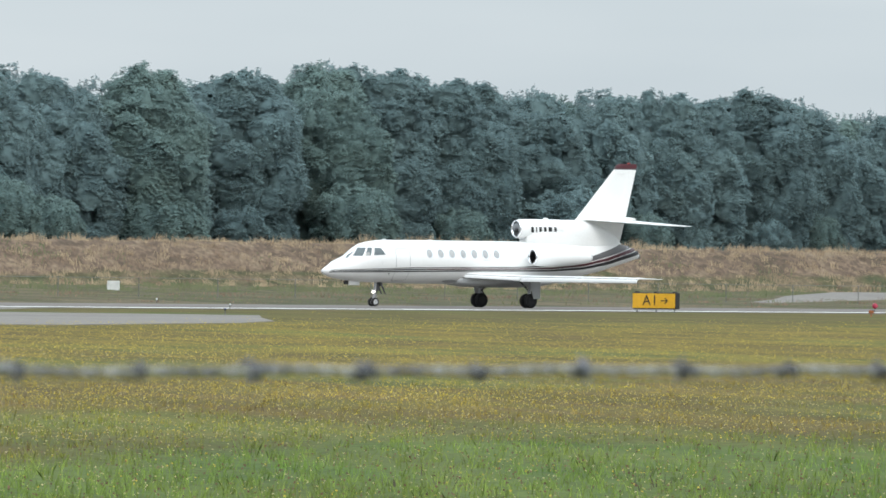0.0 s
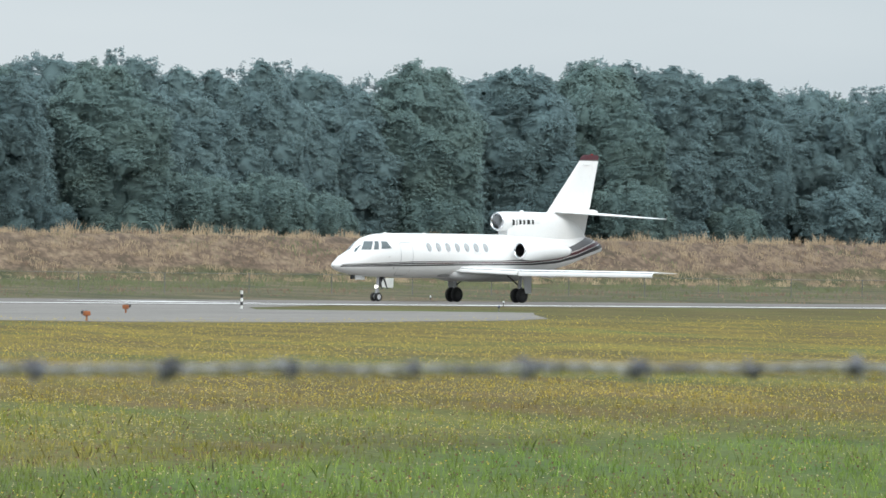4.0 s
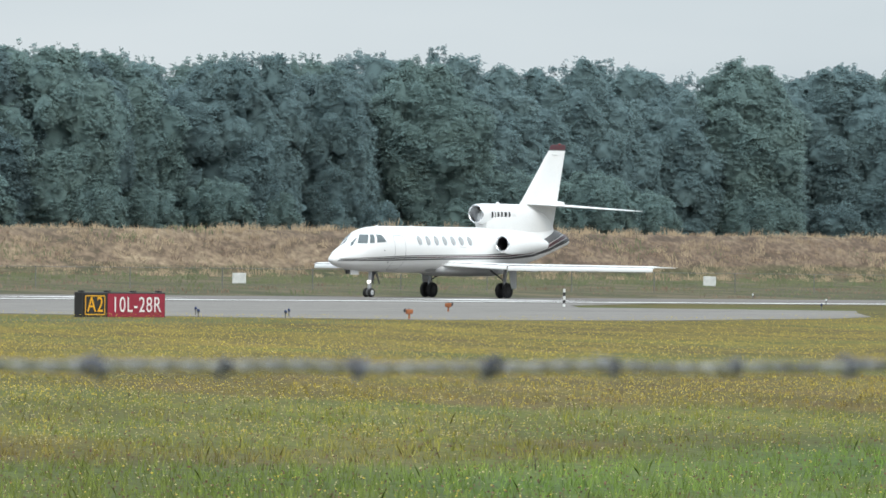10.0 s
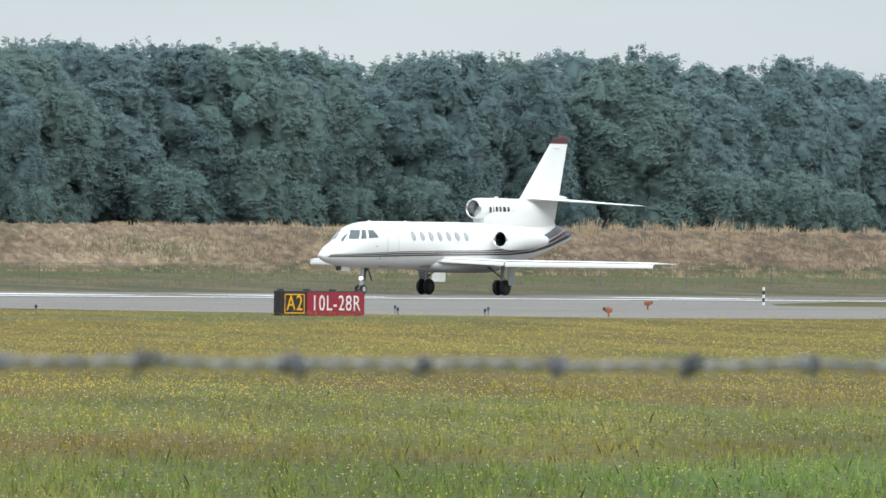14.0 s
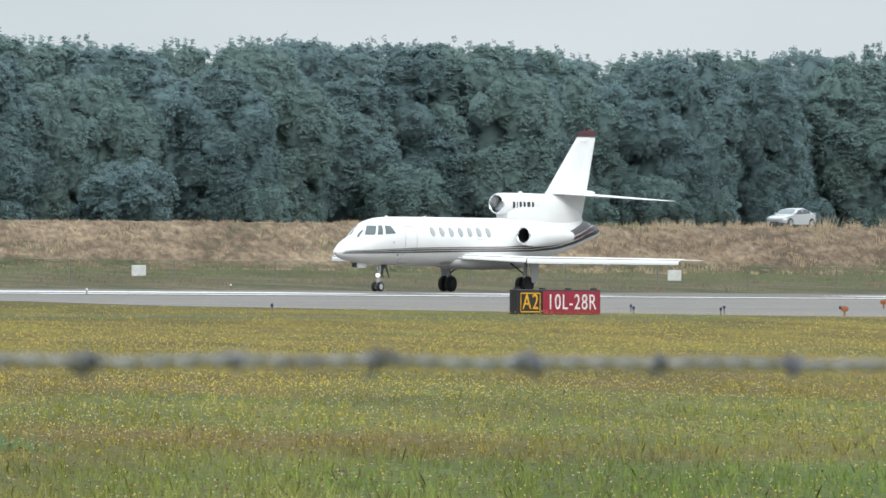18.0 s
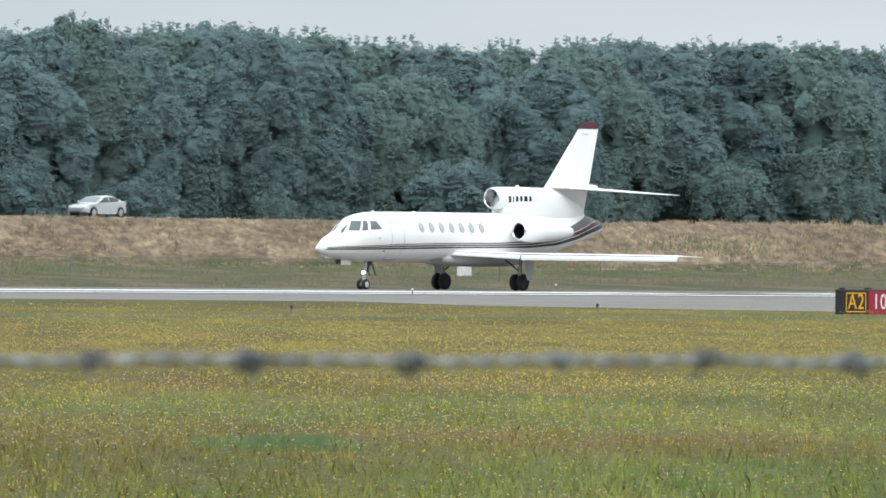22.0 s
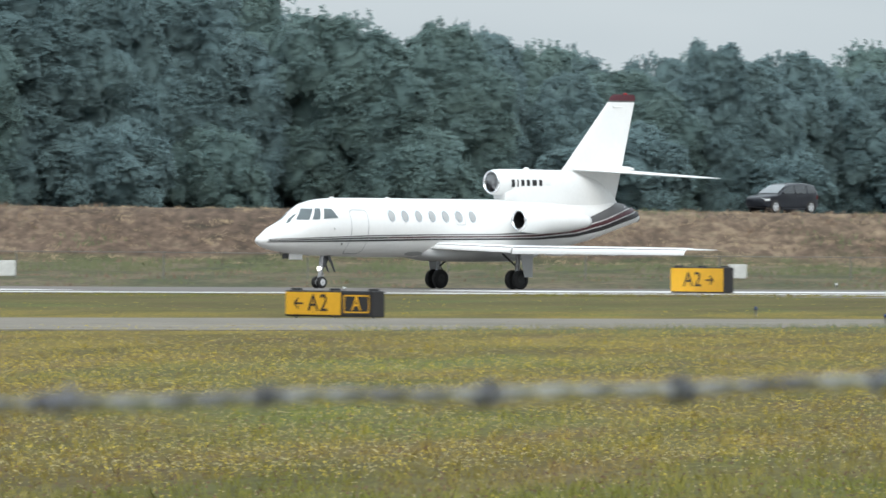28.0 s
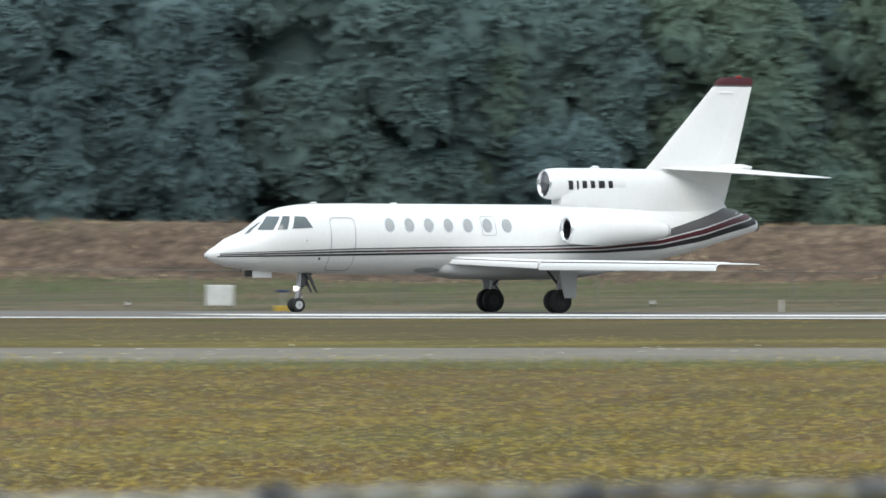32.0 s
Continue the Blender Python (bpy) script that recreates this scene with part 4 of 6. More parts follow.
    for sgn in (-1, 1):
        wheel("nose_wheel", ng, (7.33, sgn * 0.13, 0.2), 0.2, 0.13, 0.115, M_ALLOY)
        part("nose_gear_door", rings_bm([[(7.16 - k * 0.34, sgn * 0.16 + o, 1.14 - k * 0.56), (7.02 - k * 0.28, sgn * 0.16 + o, 1.14 - k * 0.60)] + [(7.02 - k * 0.28, sgn * 0.16 + o + 0.02, 1.14 - k * 0.60), (7.16 - k * 0.34, sgn * 0.16 + o + 0.02, 1.14 - k * 0.56)] for k, o in ((0, 0), (0.5, 0.01), (1, 0.0))]), M_DSTEEL, jet, "dark narrow gear door hanging open")
    part("taxi_lamp", shade(tube_bm((7.28, 0.03, 0.67), (7.40, 0.03, 0.66), 0.05, 0.075, 14)), M_LIT, ng, "lit round taxi lamp")
    part("front_gear_door", box_bm(8.12, 0.0, 0.96, 8.72, 0.03, 1.16, 0.01), M_WHITE, jet, "white forward gear door hanging open")
    part("front_door_inner", box_bm(8.74, -0.1, 0.99, 8.93, 0.02, 1.16, 0.01), M_NAVY, jet, "dark forward gear bay edge")
    part("probe", shade(tube_bm((9.1, 0, 1.1), (9.1, 0, 1.24), 0.012, 0.02, 8)), M_DSTEEL, jet)
    # main gear
    for side in (1, -1):
        mg = part("main_gear_leg", shade(tube_bm((0.05, side * 1.99, 0.33), (-0.1, side * 1.95, 1.32), 0.075, 0.085, 14, tube_bm((0.05, side * 1.99, 0.33), (0.0, side * 1.98, 0.7), 0.06, 0.06, 12))), M_STEEL, jet, "grey steel main gear leg")
        part("main_gear_axle", shade(tube_bm((0.05, side * 1.73, 0.33), (0.05, side * 2.25, 0.33), 0.045, None, 10)), M_STEEL, mg)
        part("side_brace", shade(tube_bm((-0.02, side * 1.95, 0.75), (-0.05, side * 1.2, 1.2), 0.035, None, 8)), M_DSTEEL, mg)
        part("torque_link", shade(tube_bm((0.0, side * 1.97, 0.42), (-0.28, side * 1.97, 0.58), 0.022, None, 8, tube_bm((-0.28, side * 1.97, 0.58), (-0.06, side * 1.96, 0.78), 0.022, None, 8))), M_DSTEEL, mg)
        for sgn in (-1, 1):
            wheel("main_wheel", mg, (0.05, side * 1.99 + sgn * 0.18, 0.33), 0.33, 0.19, 0.17, M_HUB)
        bmd = rings_bm([[(-0.38 + k * 0.02, side * 2.32 + o, z), (0.2 - k * 0.08, side * 2.32 + o, z), (0.2 - k * 0.08, side * 2.32 + o + 0.03, z), (-0.38 + k * 0.02, side * 2.32 + o + 0.03, z)] for k, z, o in ((0, 1.3, 0), (1, 0.8, 0.02), (2.2, 0.42, 0.03))])
        part("main_gear_door", shade(bmd, 30), M_BELLY, jet, "pale grey main gear door beside the wheel")
    return jet


jet = build_jet()


# ---- signs and airfield lights ----
def text_part(body, size, m, material, parent, align="CENTER"):
    cu = bpy.data.curves.new("legend", "FONT")
    cu.body, cu.size, cu.align_x, cu.align_y, cu.extrude = body, size, align, "CENTER", 0.004
    cu.space_character = 1.12
    cu.materials.append(material)
    ob = new("legend", cu)
    ob.parent = parent
    ob.matrix_basis = m
    return ob


def guidance_sign(x, y, turn, width, height, depth, base, panels, label):
    """A lit-type sign box on legs; its face looks along local -y. panels: (from, to, face, legend colour, text, size, border)."""
    s = thing("taxiway_sign", pose(x, y, 0, 0, 0, turn), label, "sign", "airfield guidance signs")
    part("housing", box_bm(-width / 2, -depth / 2, base, width / 2, depth / 2, base + height, 0.02), M_SIGNK, s, "black sign housing")
    for i in range(max(2, int(width / 1.1)) + 1):
        k = max(2, int(width / 1.1))
        cx = -width / 2 + 0.15 + (width - 0.3) * i / k
        part("leg", shade(tube_bm((cx, 0, -0.05), (cx, 0, base + 0.03), 0.035, None, 8)), M_STEEL, s)
        part("top_clamp", box_bm(cx - 0.06, -depth * 0.3, base + height - 0.005, cx + 0.06, depth * 0.3, base + height + 0.045, 0.008), M_SIGNK, s)
    for x0, x1, face, ink, text, size, border in panels:
        f = part("face_panel", box_bm(x0 + 0.02, -depth / 2 - 0.012, base + 0.04, x1 - 0.02, -depth / 2 + 0.01, base + height - 0.04, 0.004), face, s)
        if border:
            bm = bmesh.new()
            a, b, c, d, e = x0 + 0.07, x1 - 0.07, base + 0.09, base + height - 0.09, 0.03
            for q in ((a, c, b, c + e), (a, d - e, b, d), (a, c, a + e, d), (b - e, c, b, d)):
                box_bm(q[0], -depth / 2 - 0.018, q[1], q[2], -depth / 2 - 0.01, q[3], 0, bm)
            part("border", bm, ink, f)
        if text.startswith("<") or text.endswith(">"):
            body = text.strip("<>")
            right = text.endswith(">")
            text_part(body, size, pose((x0 + x1) / 2 + (-0.3 if right else 0.3) * size, -depth / 2 - 0.02, base + height / 2, 90), ink, f)
            sg = 1 if right else -1
            ax = (x0 + x1) / 2 + sg * size * 0.85
            bm = bmesh.new()
            box_bm(ax - 0.26 * size, -depth / 2 - 0.022, base + height / 2 - 0.035 * size, ax + 0.26 * size, -depth / 2 - 0.014, base + height / 2 + 0.035 * size, 0, bm)
            for up in (-1, 1):
                m = Matrix.Translation((ax + sg * 0.16 * size, -depth / 2 - 0.018, base + height / 2 + up * 0.1 * size)) @ Euler((0, sg * up * radians(45), 0)).to_matrix().to_4x4() @ Matrix.Diagonal((0.32 * size, 0.008, 0.07 * size, 1))
                bmesh.ops.create_cube(bm, size=1.0, matrix=m)
            part("arrow", bm, ink, f, "direction arrow")
        else:
            text_part(text, size, pose((x0 + x1) / 2, -depth / 2 - 0.02, base + height / 2, 90), ink, f)
    return s


guidance_sign(412.0, 247.0, -90, 2.2, 0.72, 0.36, 0.12, [(-1.1, 1.1, M_SIGNY, M_SIGNK, "A1>", 0.62, False)], "yellow direction sign with a black A1 and arrow")
guidance_sign(242.8, 181.9, 0, 3.85, 0.72, 0.26, -0.06, [(-1.85, -0.80, M_SIGNK, M_SIGNY, "A2", 0.60, True), (-0.76, 1.9, M_SIGNR, M_SIGNW, "10L-28R", 0.60, False)], "black and red mandatory holding sign A2 10L-28R in the grass")
guidance_sign(244.3, 249.5, -90, 2.4, 0.82, 0.45, 0.06, [(-1.2, 1.2, M_SIGNY, M_SIGNK, "A2>", 0.66, False)], "yellow direction sign with a black A2 and arrow")
guidance_sign(158.35, 172.9, -90, 2.75, 0.56, 0.36, 0.02, [(-1.37, 0.40, M_SIGNY, M_SIGNK, "<A2", 0.52, False), (0.42, 1.36, M_SIGNK, M_SIGNY, "A", 0.46, True)], "yellow and black location sign with an arrow and A2")


def marker_panel(x, y, turn):
    s = thing("marker_board", pose(x, y, 0.0 if y < 340 else max(0.0, ground_z(x, y)), 0, 0, turn), "weathered white square panel on short posts in the grass", "marker", "white panels along the runway")
    part("board", box_bm(-0.42, -0.03, 0.02, 0.42, 0.03, 0.66, 0.02), M_PANEL, s)
    for k in (-0.3, 0.3):
        part("post", box_bm(k - 0.025, 0.03, -0.3, k + 0.025, 0.07, 0.5, 0.004), M_POST, s)
    return s


for az, y in ((56.23, 406.7), (53.78, 397.8), (50.99, 399.1), (48.00, 392.1), (44.58, 357.2), (40.77, 343.6), (36.63, 322.7), (32.07, 301.5), (27.12, 301.5)):
    x = y * math.tan(radians(az))
    marker_panel(x, y, -math.degrees(math.atan2(x, y)) + 4)


def edge_light(x, y, lens, label, h=0.24, z=-0.02):
    s = thing("edge_light", pose(x, y, z), label, "light", "airfield edge lights")
    part("stake", shade(tube_bm((0, 0, 0), (0, 0, h * 0.55), 0.02, 0.02, 8)), M_POST, s, "grey stake")
    part("collar", shade(tube_bm((0, 0, h * 0.55), (0, 0, h * 0.7), 0.03, 0.036, 10)), M_DSTEEL, s)
    part("lens", shade(rings_bm([[(r * math.cos(k * math.pi / 6), r * math.sin(k * math.pi / 6), zz) for k in range(12)] for r, zz in ((0.036, h * 0.7), (0.04, h * 0.8), (0.032, h * 0.93), (0.012, h))])), lens, s)
    return s


BLUE = "blue taxiway edge light on a short stake"
for x, y in ((195.8, 173.3), (210.2, 175.8), (107.8, 150.6), (120.3, 174.0), (104.2, 174.0), (247.0, 179.3), (245.5, 181.2), (335.3, 219.3), (233.5, 184.5), (254.6, 184.7), (255.8, 188.9), (163.9, 161.9), (176.2, 178.2), (144.1, 174.0), (147.0, 174.6)):
    edge_light(x, y, M_BLUE, BLUE)
WHT = "white runway edge light on a short stake"
for x in (151.0, 226.6, 302.0, 378.0, 454.0):
    edge_light(x, RW - 27.0, M_LAMPW, WHT)
    edge_light(x, RW + 27.0, M_LAMPW, WHT, 0.34, -0.2)
edge_light(169.6, 301.3, M_LAMPW, WHT, 0.42, -0.2)


def stake(x, y, h, label, banded=False):
    s = thing("marker_stake", pose(x, y, ground_z(x, y)), label, "marker", "stakes beside the runway")
    n = 5 if banded else 1
    for i in range(n):
        part("band", shade(tube_bm((0, 0, h * i / n), (0, 0, h * (i + 1) / n), 0.045 if banded else 0.03, None, 10)), M_SIGNK if banded and i % 2 else M_SIGNW, s)
    return s


stake(330.4, 227.3, 0.68, "black and white banded stake beside the connector", True)
stake(174.4, 301.5, 0.44, "short white stake beyond the runway")


def guard_light(x, y, turn, label):
    s = thing("guard_light", pose(x, y, -0.01, 0, 0, turn), label, "light", "runway guard lights")
    part("pole", shade(tube_bm((0, 0, 0), (0, 0, 0.2), 0.03, None, 8)), M_ORANGE, s)
    part("housing", box_bm(-0.1, -0.05, 0.14, 0.1, 0.06, 0.27, 0.02), M_ORANGE, s)
    for k in (-0.065, 0.065):
        part("lamp", shade(tube_bm((k * 0.8, -0.05, 0.2), (k * 0.8, -0.09, 0.2), 0.04, 0.045, 12)), M_LAMPW, s)
        part("visor", shade(tube_bm((k * 0.8, -0.04, 0.21), (k * 0.8, -0.15, 0.24), 0.05, 0.06, 12, None, False)), M_SIGNK, s)
    return s


guard_light(251.8, 178.5, 150, "orange runway guard light with black visor")
guard_light(396.0, 227.0, 110, "orange runway guard light with lit white lamps")
ball = thing("marker_ball", pose(441.0, 252.6, 0.0), "small red round marker on a thin stake", "marker")
part("stake", shade(tube_bm((0, 0, -0.05), (0, 0, 0.2), 0.015, None, 8)), M_POST, ball)
part("globe", shade(rings_bm([section(a, 0.3 + r, 0.3 - r, r, 0, 14) for a, r in ((-0.14, 0.01), (-0.10, 0.10), (0, 0.14), (0.10, 0.10), (0.14, 0.01))]), 60), M_SIGNR, ball, "red globe")
guard_light(290.8, 204.6, 100, "small orange guard light with a white lens")


def ground_box(x, y):
    s = thing("equipment_cover", pose(x, y, -0.06, 0, 0, 20), "small yellow-white equipment base with a tilted blue vane", "equipment")
    part("base", box_bm(-0.25, -0.15, -0.18, 0.25, 0.15, 0.09, 0.02), M_YLINE, s)
    part("mast", shade(tube_bm((0, 0, 0.08), (0, 0, 0.5), 0.02, None, 8)), M_STEEL, s)
    part("vane", box_bm(-0.3, -0.015, 0.5, 0.3, 0.015, 0.58, 0.01), M_BLUE, s)
    return s


ground_box(156.3, 300.9)

# ---- far fence ----
fence = thing("airfield_fence", pose(0, 0, 0), "low grey chain-link fence with steel posts along the bank", "fence")
FY = 338.0
fx = list(range(140, 700, 8))
base_post = None
for i, x in enumerate(fx):
    z = ground_z(x, FY)
    if base_post is None:
        base_post = part("post", shade(tube_bm((0, 0, -0.1), (0, 0, 1.12), 0.026, None, 8)), M_POST, fence)
        base_post.location = (x, FY, z)
    else:
        o = new("post", base_post.data)
        o.parent = fence
        o.location = (x, FY, z)
for a, b in zip(fx, fx[1:]):
    part("top_rail", tube_bm((a, FY, ground_z(a, FY) + 1.08), (b, FY, ground_z(b, FY) + 1.08), 0.012, None, 6), M_POST, fence)


# ---- near barbed-wire fence ----
WY = 3.5
WIRE = [(0.6, 1.590), (1.2, 1.600), (1.77, 1.612), (2.05, 1.6140), (2.45, 1.6190), (2.68, 1.6240), (2.92, 1.6282), (3.30, 1.6334), (3.46, 1.6359), (3.66, 1.6405), (3.79, 1.6465), (3.91, 1.6440), (4.15, 1.6433), (4.52, 1.6425), (4.82, 1.6408), (5.2, 1.6400), (5.6, 1.6402), (6.1, 1.6395), (6.9, 1.6390), (7.9, 1.640)]
nf = thing("barbed_wire_fence", pose(0, WY, 0), "grey galvanised barbed wire strand on an angled steel arm", "fence")


def wire_z(x):
    return lerp_line(x, WIRE) - 0.0008 + 0.0009 * math.sin(x * 31.0) * math.sin(x * 11.3)


def strand(phase, n=900):
    rings = []
    for i in range(n + 1):
        x = 0.6 + 7.3 * i / n
        t = x * 2 * math.pi / 0.05 + phase
        c = Vector((x, 0.0018 * math.cos(t), wire_z(x) + 0.0018 * math.sin(t)))
        rings.append([(c.x, c.y + 0.0016 * math.cos(k * math.pi / 3), c.z + 0.0016 * math.sin(k * math.pi / 3)) for k in range(6)])
    return rings_bm(rings)


for ph in (0.0, math.pi):
    part("wire_strand", shade(strand(ph), 80), M_WIRE, nf, "twisted zinc-coated wire")


def barb():
    bm = bmesh.new()
    for o, t in ((-0.004, 0.3), (0.004, 1.9)):
        rings = []
        for i in range(13):
            a = t + i * math.pi / 5
            rings.append([(o + i * 0.0008 - 0.005 + 0.0012 * math.cos(k * math.pi / 2.5), (0.0042 + 0.0012 * math.sin(k * math.pi / 2.5)) * math.cos(a), (0.0042 + 0.0012 * math.sin(k * math.pi / 2.5)) * math.sin(a)) for k in range(5)])
        rings_bm(rings, True, True, bm)
        for s in (-1, 1):
            tube_bm((o, 0, 0), (o + s * 0.003, s * 0.008 * math.cos(t + 0.5), s * 0.010 * math.sin(t + 0.5)), 0.0014, 0.0007, 5, bm)
    return bm


BARBS = [2.5555 + 0.1229 * k + 0.003 * math.sin(k * 2.3) for k in range(-14, 41)]
barb_mesh = None
for i, x in enumerate(BARBS):
    if barb_mesh is None:
        o = part("barb", shade(barb(), 60), M_BARB, nf, "dark twisted barb")
        barb_mesh = o.data
    else:
        o = new("barb", barb_mesh)
        o.parent = nf
    o.matrix_basis = Matrix.Translation((x, 0, wire_z(x))) @ Euler((i * 1.7, 0.2 * math.sin(i * 3.1), 0.3 * math.sin(i))).to_matrix().to_4x4() @ Matrix.Scale(0.98 + 0.12 * math.sin(i * 1.9), 4)
# the arm: a folded steel channel leaning along the fence, and the post that it stands on
tip, foot = Vector((3.812, -0.004, 1.6615)), Vector((3.60, 0.02, 1.44))
ax = (foot - tip).normalized()
fx = Vector((0.743, 0.669, 0.0))
sx = fx.cross(ax).normalized()
def arm_skin(outline):
    rings = []
    for k in (0.0, 0.012, 0.05, 0.2, 1.0):
        c = tip + (foot - tip) * k
        wd = 0.0092 if k == 0 else 0.0108 + 0.0014 * k
        rings.append([tuple(c + sx * u * wd + fx * v * 0.010) for u, v in outline])
    return rings_bm(rings)


arm = part("fence_arm", arm_skin(((1, 0.2), (0.94, -0.05), (-0.02, -0.75), (-0.06, -0.6), (0.9, 0.15))), M_GALV, nf, "angled galvanised steel arm")
# the arm's shaded side: its darkness comes from the material
part("arm_flange", arm_skin(((-0.04, -0.76), (-0.14, -0.77), (-1.0, -0.3), (-0.98, 0.2), (-0.2, -0.4))), M_ZINCSHADE, arm, "inner flange with its shade painted dark")
part("wire_slot", shade(tube_bm(tip + ax * 0.013 + sx * 0.004 + fx * -0.006, tip + ax * 0.021 + sx * 0.003 + fx * -0.006, 0.0022, None, 8)), M_SIGNK, arm, "dark wire notch")
part("fence_post", shade(tube_bm((3.60, 0.02, ground_z(3.6, WY)), (3.60, 0.02, 1.46), 0.024, None, 14)), M_GALV, nf, "round galvanised fence post")


# ---- cars on the levee road ----
def smooth_loop(points, n=4):
    """A closed Catmull-Rom curve through points."""
    out, m = [], len(points)
    for i in range(m):
        p0, p1, p2, p3 = [np.array(points[(i + j) % m]) for j in (-1, 0, 1, 2)]
        for k in range(n):
            t = k / n
            q = 0.5 * (2 * p1 + (p2 - p0) * t + (2 * p0 - 5 * p1 + 4 * p2 - p3) * t * t + (3 * p1 - p0 - 3 * p2 + p3) * t ** 3)
            out.append((float(q[0]), float(q[1])))
    return out


def alloy_wheel(parent, centre, radius, side):
    """A tyre, and in it a dark well with a bright rim ring, five spokes and a hub."""
    w_, rr = 0.20, radius * 0.70
    prof = [(-w_ / 2, rr), (-w_ / 2, radius * 0.9), (-w_ * 0.34, radius), (w_ * 0.34, radius), (w_ / 2, radius * 0.9), (w_ / 2, rr)]
    seg = 24
    ob = part("wheel", shade(rings_bm([[(r * math.cos(2 * math.pi * i / seg), y, r * math.sin(2 * math.pi * i / seg)) for i in range(seg)] for y, r in prof], False, False), 50), M_RUBBER, parent, "black rubber tyre")
    ob.location = centre
    y = side * w_ * 0.42
    part("wheel_well", shade(tube_bm((0, y * 0.2, 0), (0, y * 0.72, 0), rr * 0.98, None, 20)), M_FAN, ob, "shaded brake disc behind the spokes")
    bm = rings_bm([[(r * math.cos(2 * math.pi * i / seg), yy, r * math.sin(2 * math.pi * i / seg)) for i in range(seg)] for yy, r in ((y * 0.7, rr), (y * 1.08, rr * 1.0), (y * 1.08, rr * 0.86), (y * 0.7, rr * 0.84))], False, False)
    for k in range(5):
        t = 2 * math.pi * k / 5 + 0.3
        m = Matrix.Rotation(-t, 4, "Y") @ Matrix.Translation((rr * 0.5, y * 0.98, 0)) @ Matrix.Diagonal((rr * 0.9, 0.03, rr * 0.42, 1))
        bmesh.ops.create_cube(bm, size=1.0, matrix=m)
    tube_bm((0, y * 0.8, 0), (0, y * 1.12, 0), rr * 0.26, None, 12, bm)
    part("rim", shade(bm), M_ALLOY, ob, "silver five-spoke alloy rim")
    return ob


def car(name, m, profile, glass, screens, wheels, wr, width, belt, paint, label):
    """A rounded body lofted across its width from a side profile; +x is the nose. screens: spans of the profile that are glass."""
    c = thing(name, m, label, "car")
    loop = smooth_loop(profile)
    top = max(z for x, z in profile)
    half = max(x for x, z in profile)
    xc = sum(x for x, z in loop) / len(loop)

    def at(x, z, k, out=0.0, edge=1.0):
        """A point of the shell at the share k of its half width."""
        tumble = 1.0 - 0.25 * max(0.0, (z - belt) / (top - belt)) ** 1.2
        plan = 1.0 - 0.20 * max(0.0, (abs(x) - 0.55 * half) / (0.45 * half)) ** 2
        drop = edge * 0.075 * max(0.0, (abs(k) - 0.6) / 0.4) ** 3
        pull = 1.0 - 0.07 * abs(k) ** 4 * max(0.0, (abs(x) - 0.7 * half) / (0.3 * half))
        return (x * pull, k * (width / 2 * tumble * plan + out), z - (drop if z > 0.6 else -drop * 0.6) + (out if abs(k) < 0.9 else 0.0))
    rings = []
    for k, shrink in ((-1, 0.25), (-1, 0.6), (-1, 0.86), (-1, 1), (-0.96, 1), (-0.85, 1), (-0.6, 1), (0, 1), (0.6, 1), (0.85, 1), (0.96, 1), (1, 1), (1, 0.86), (1, 0.6), (1, 0.25)):
        rings.append([at(xc + (x - xc) * shrink, 0.72 + (z - 0.72) * shrink, k, 0.0 if shrink == 1 else 0.004, 1.0 if shrink == 1 else 0.0) for x, z in loop])
    body = part("body", shade(rings_bm(rings), 38), paint, c)
    for side in (1, -1):
        for pane in glass:
            cx_, cz_ = sum(p[0] for p in pane) / len(pane), sum(p[1] for p in pane) / len(pane)
            bm = bmesh.new()
            rows = [[bm.verts.new(at(cx_ + (x - cx_) * g, cz_ + (z - cz_) * g, side, 0.022, 0.0)) for x, z in pane] for g in (1.0, 0.5)]
            n = len(pane)
            for i in range(n):
                bm.faces.new((rows[0][i], rows[0][(i + 1) % n], rows[1][(i + 1) % n], rows[1][i]))
            bm.faces.new(rows[1])
            bmesh.ops.recalc_face_normals(bm, faces=bm.faces)
            part("side_window", shade(bm, 60), M_CARG, body, "dark side window")
        for wx in wheels:
            alloy_wheel(c, (wx, side * (width / 2 - 0.068), wr), wr, side)
            part("wheel_arch", shade(tube_bm((wx, side * (width / 2 - 0.2), wr + 0.01), (wx, side * (width / 2 + 0.006), wr + 0.01), wr * 1.13, None, 24)), M_SIGNK, body, "dark wheel arch")
        lamp_z = 0.47 * top
        for nm, xa, xb, za, zb, mt, lb in (("headlamp", half * 0.80, half * 0.975, lamp_z - 0.04, lamp_z + 0.09, M_LAMPW, "clear headlamp"), ("tail_lamp", -half * 0.985, -half * 0.90, 0.52 * top, 0.66 * top, M_LAMPR, "red tail lamp")):
            rows = [[at(x, z, side * k, 0.014) for x, z in ((xa, za), (xb, za - 0.01), (xb, zb - 0.05), (xa, zb))] for k in (1.0, 0.93, 0.75)]
            part(nm, shade(rings_bm(rows), 50), mt, body, lb)
        part("door_mirror", box_bm(half * 0.33, side * (width / 2 + 0.0) - 0.07, belt, half * 0.33 + 0.12, side * (width / 2 + 0.0) + 0.07, belt + 0.10, 0.03), paint, body)
        part("door_handle", box_bm(-0.35, side * (width / 2 + 0.012) - 0.02, belt - 0.14, -0.17, side * (width / 2 + 0.012) + 0.02, belt - 0.10, 0.01), paint, body)
        part("sill", box_bm(wheels[1] + wr * 1.2, side * (width / 2 - 0.03) - 0.04, 0.20, wheels[0] - wr * 1.2, side * (width / 2 - 0.03) + 0.04, 0.30, 0.02), paint, body, "painted sill under the doors")
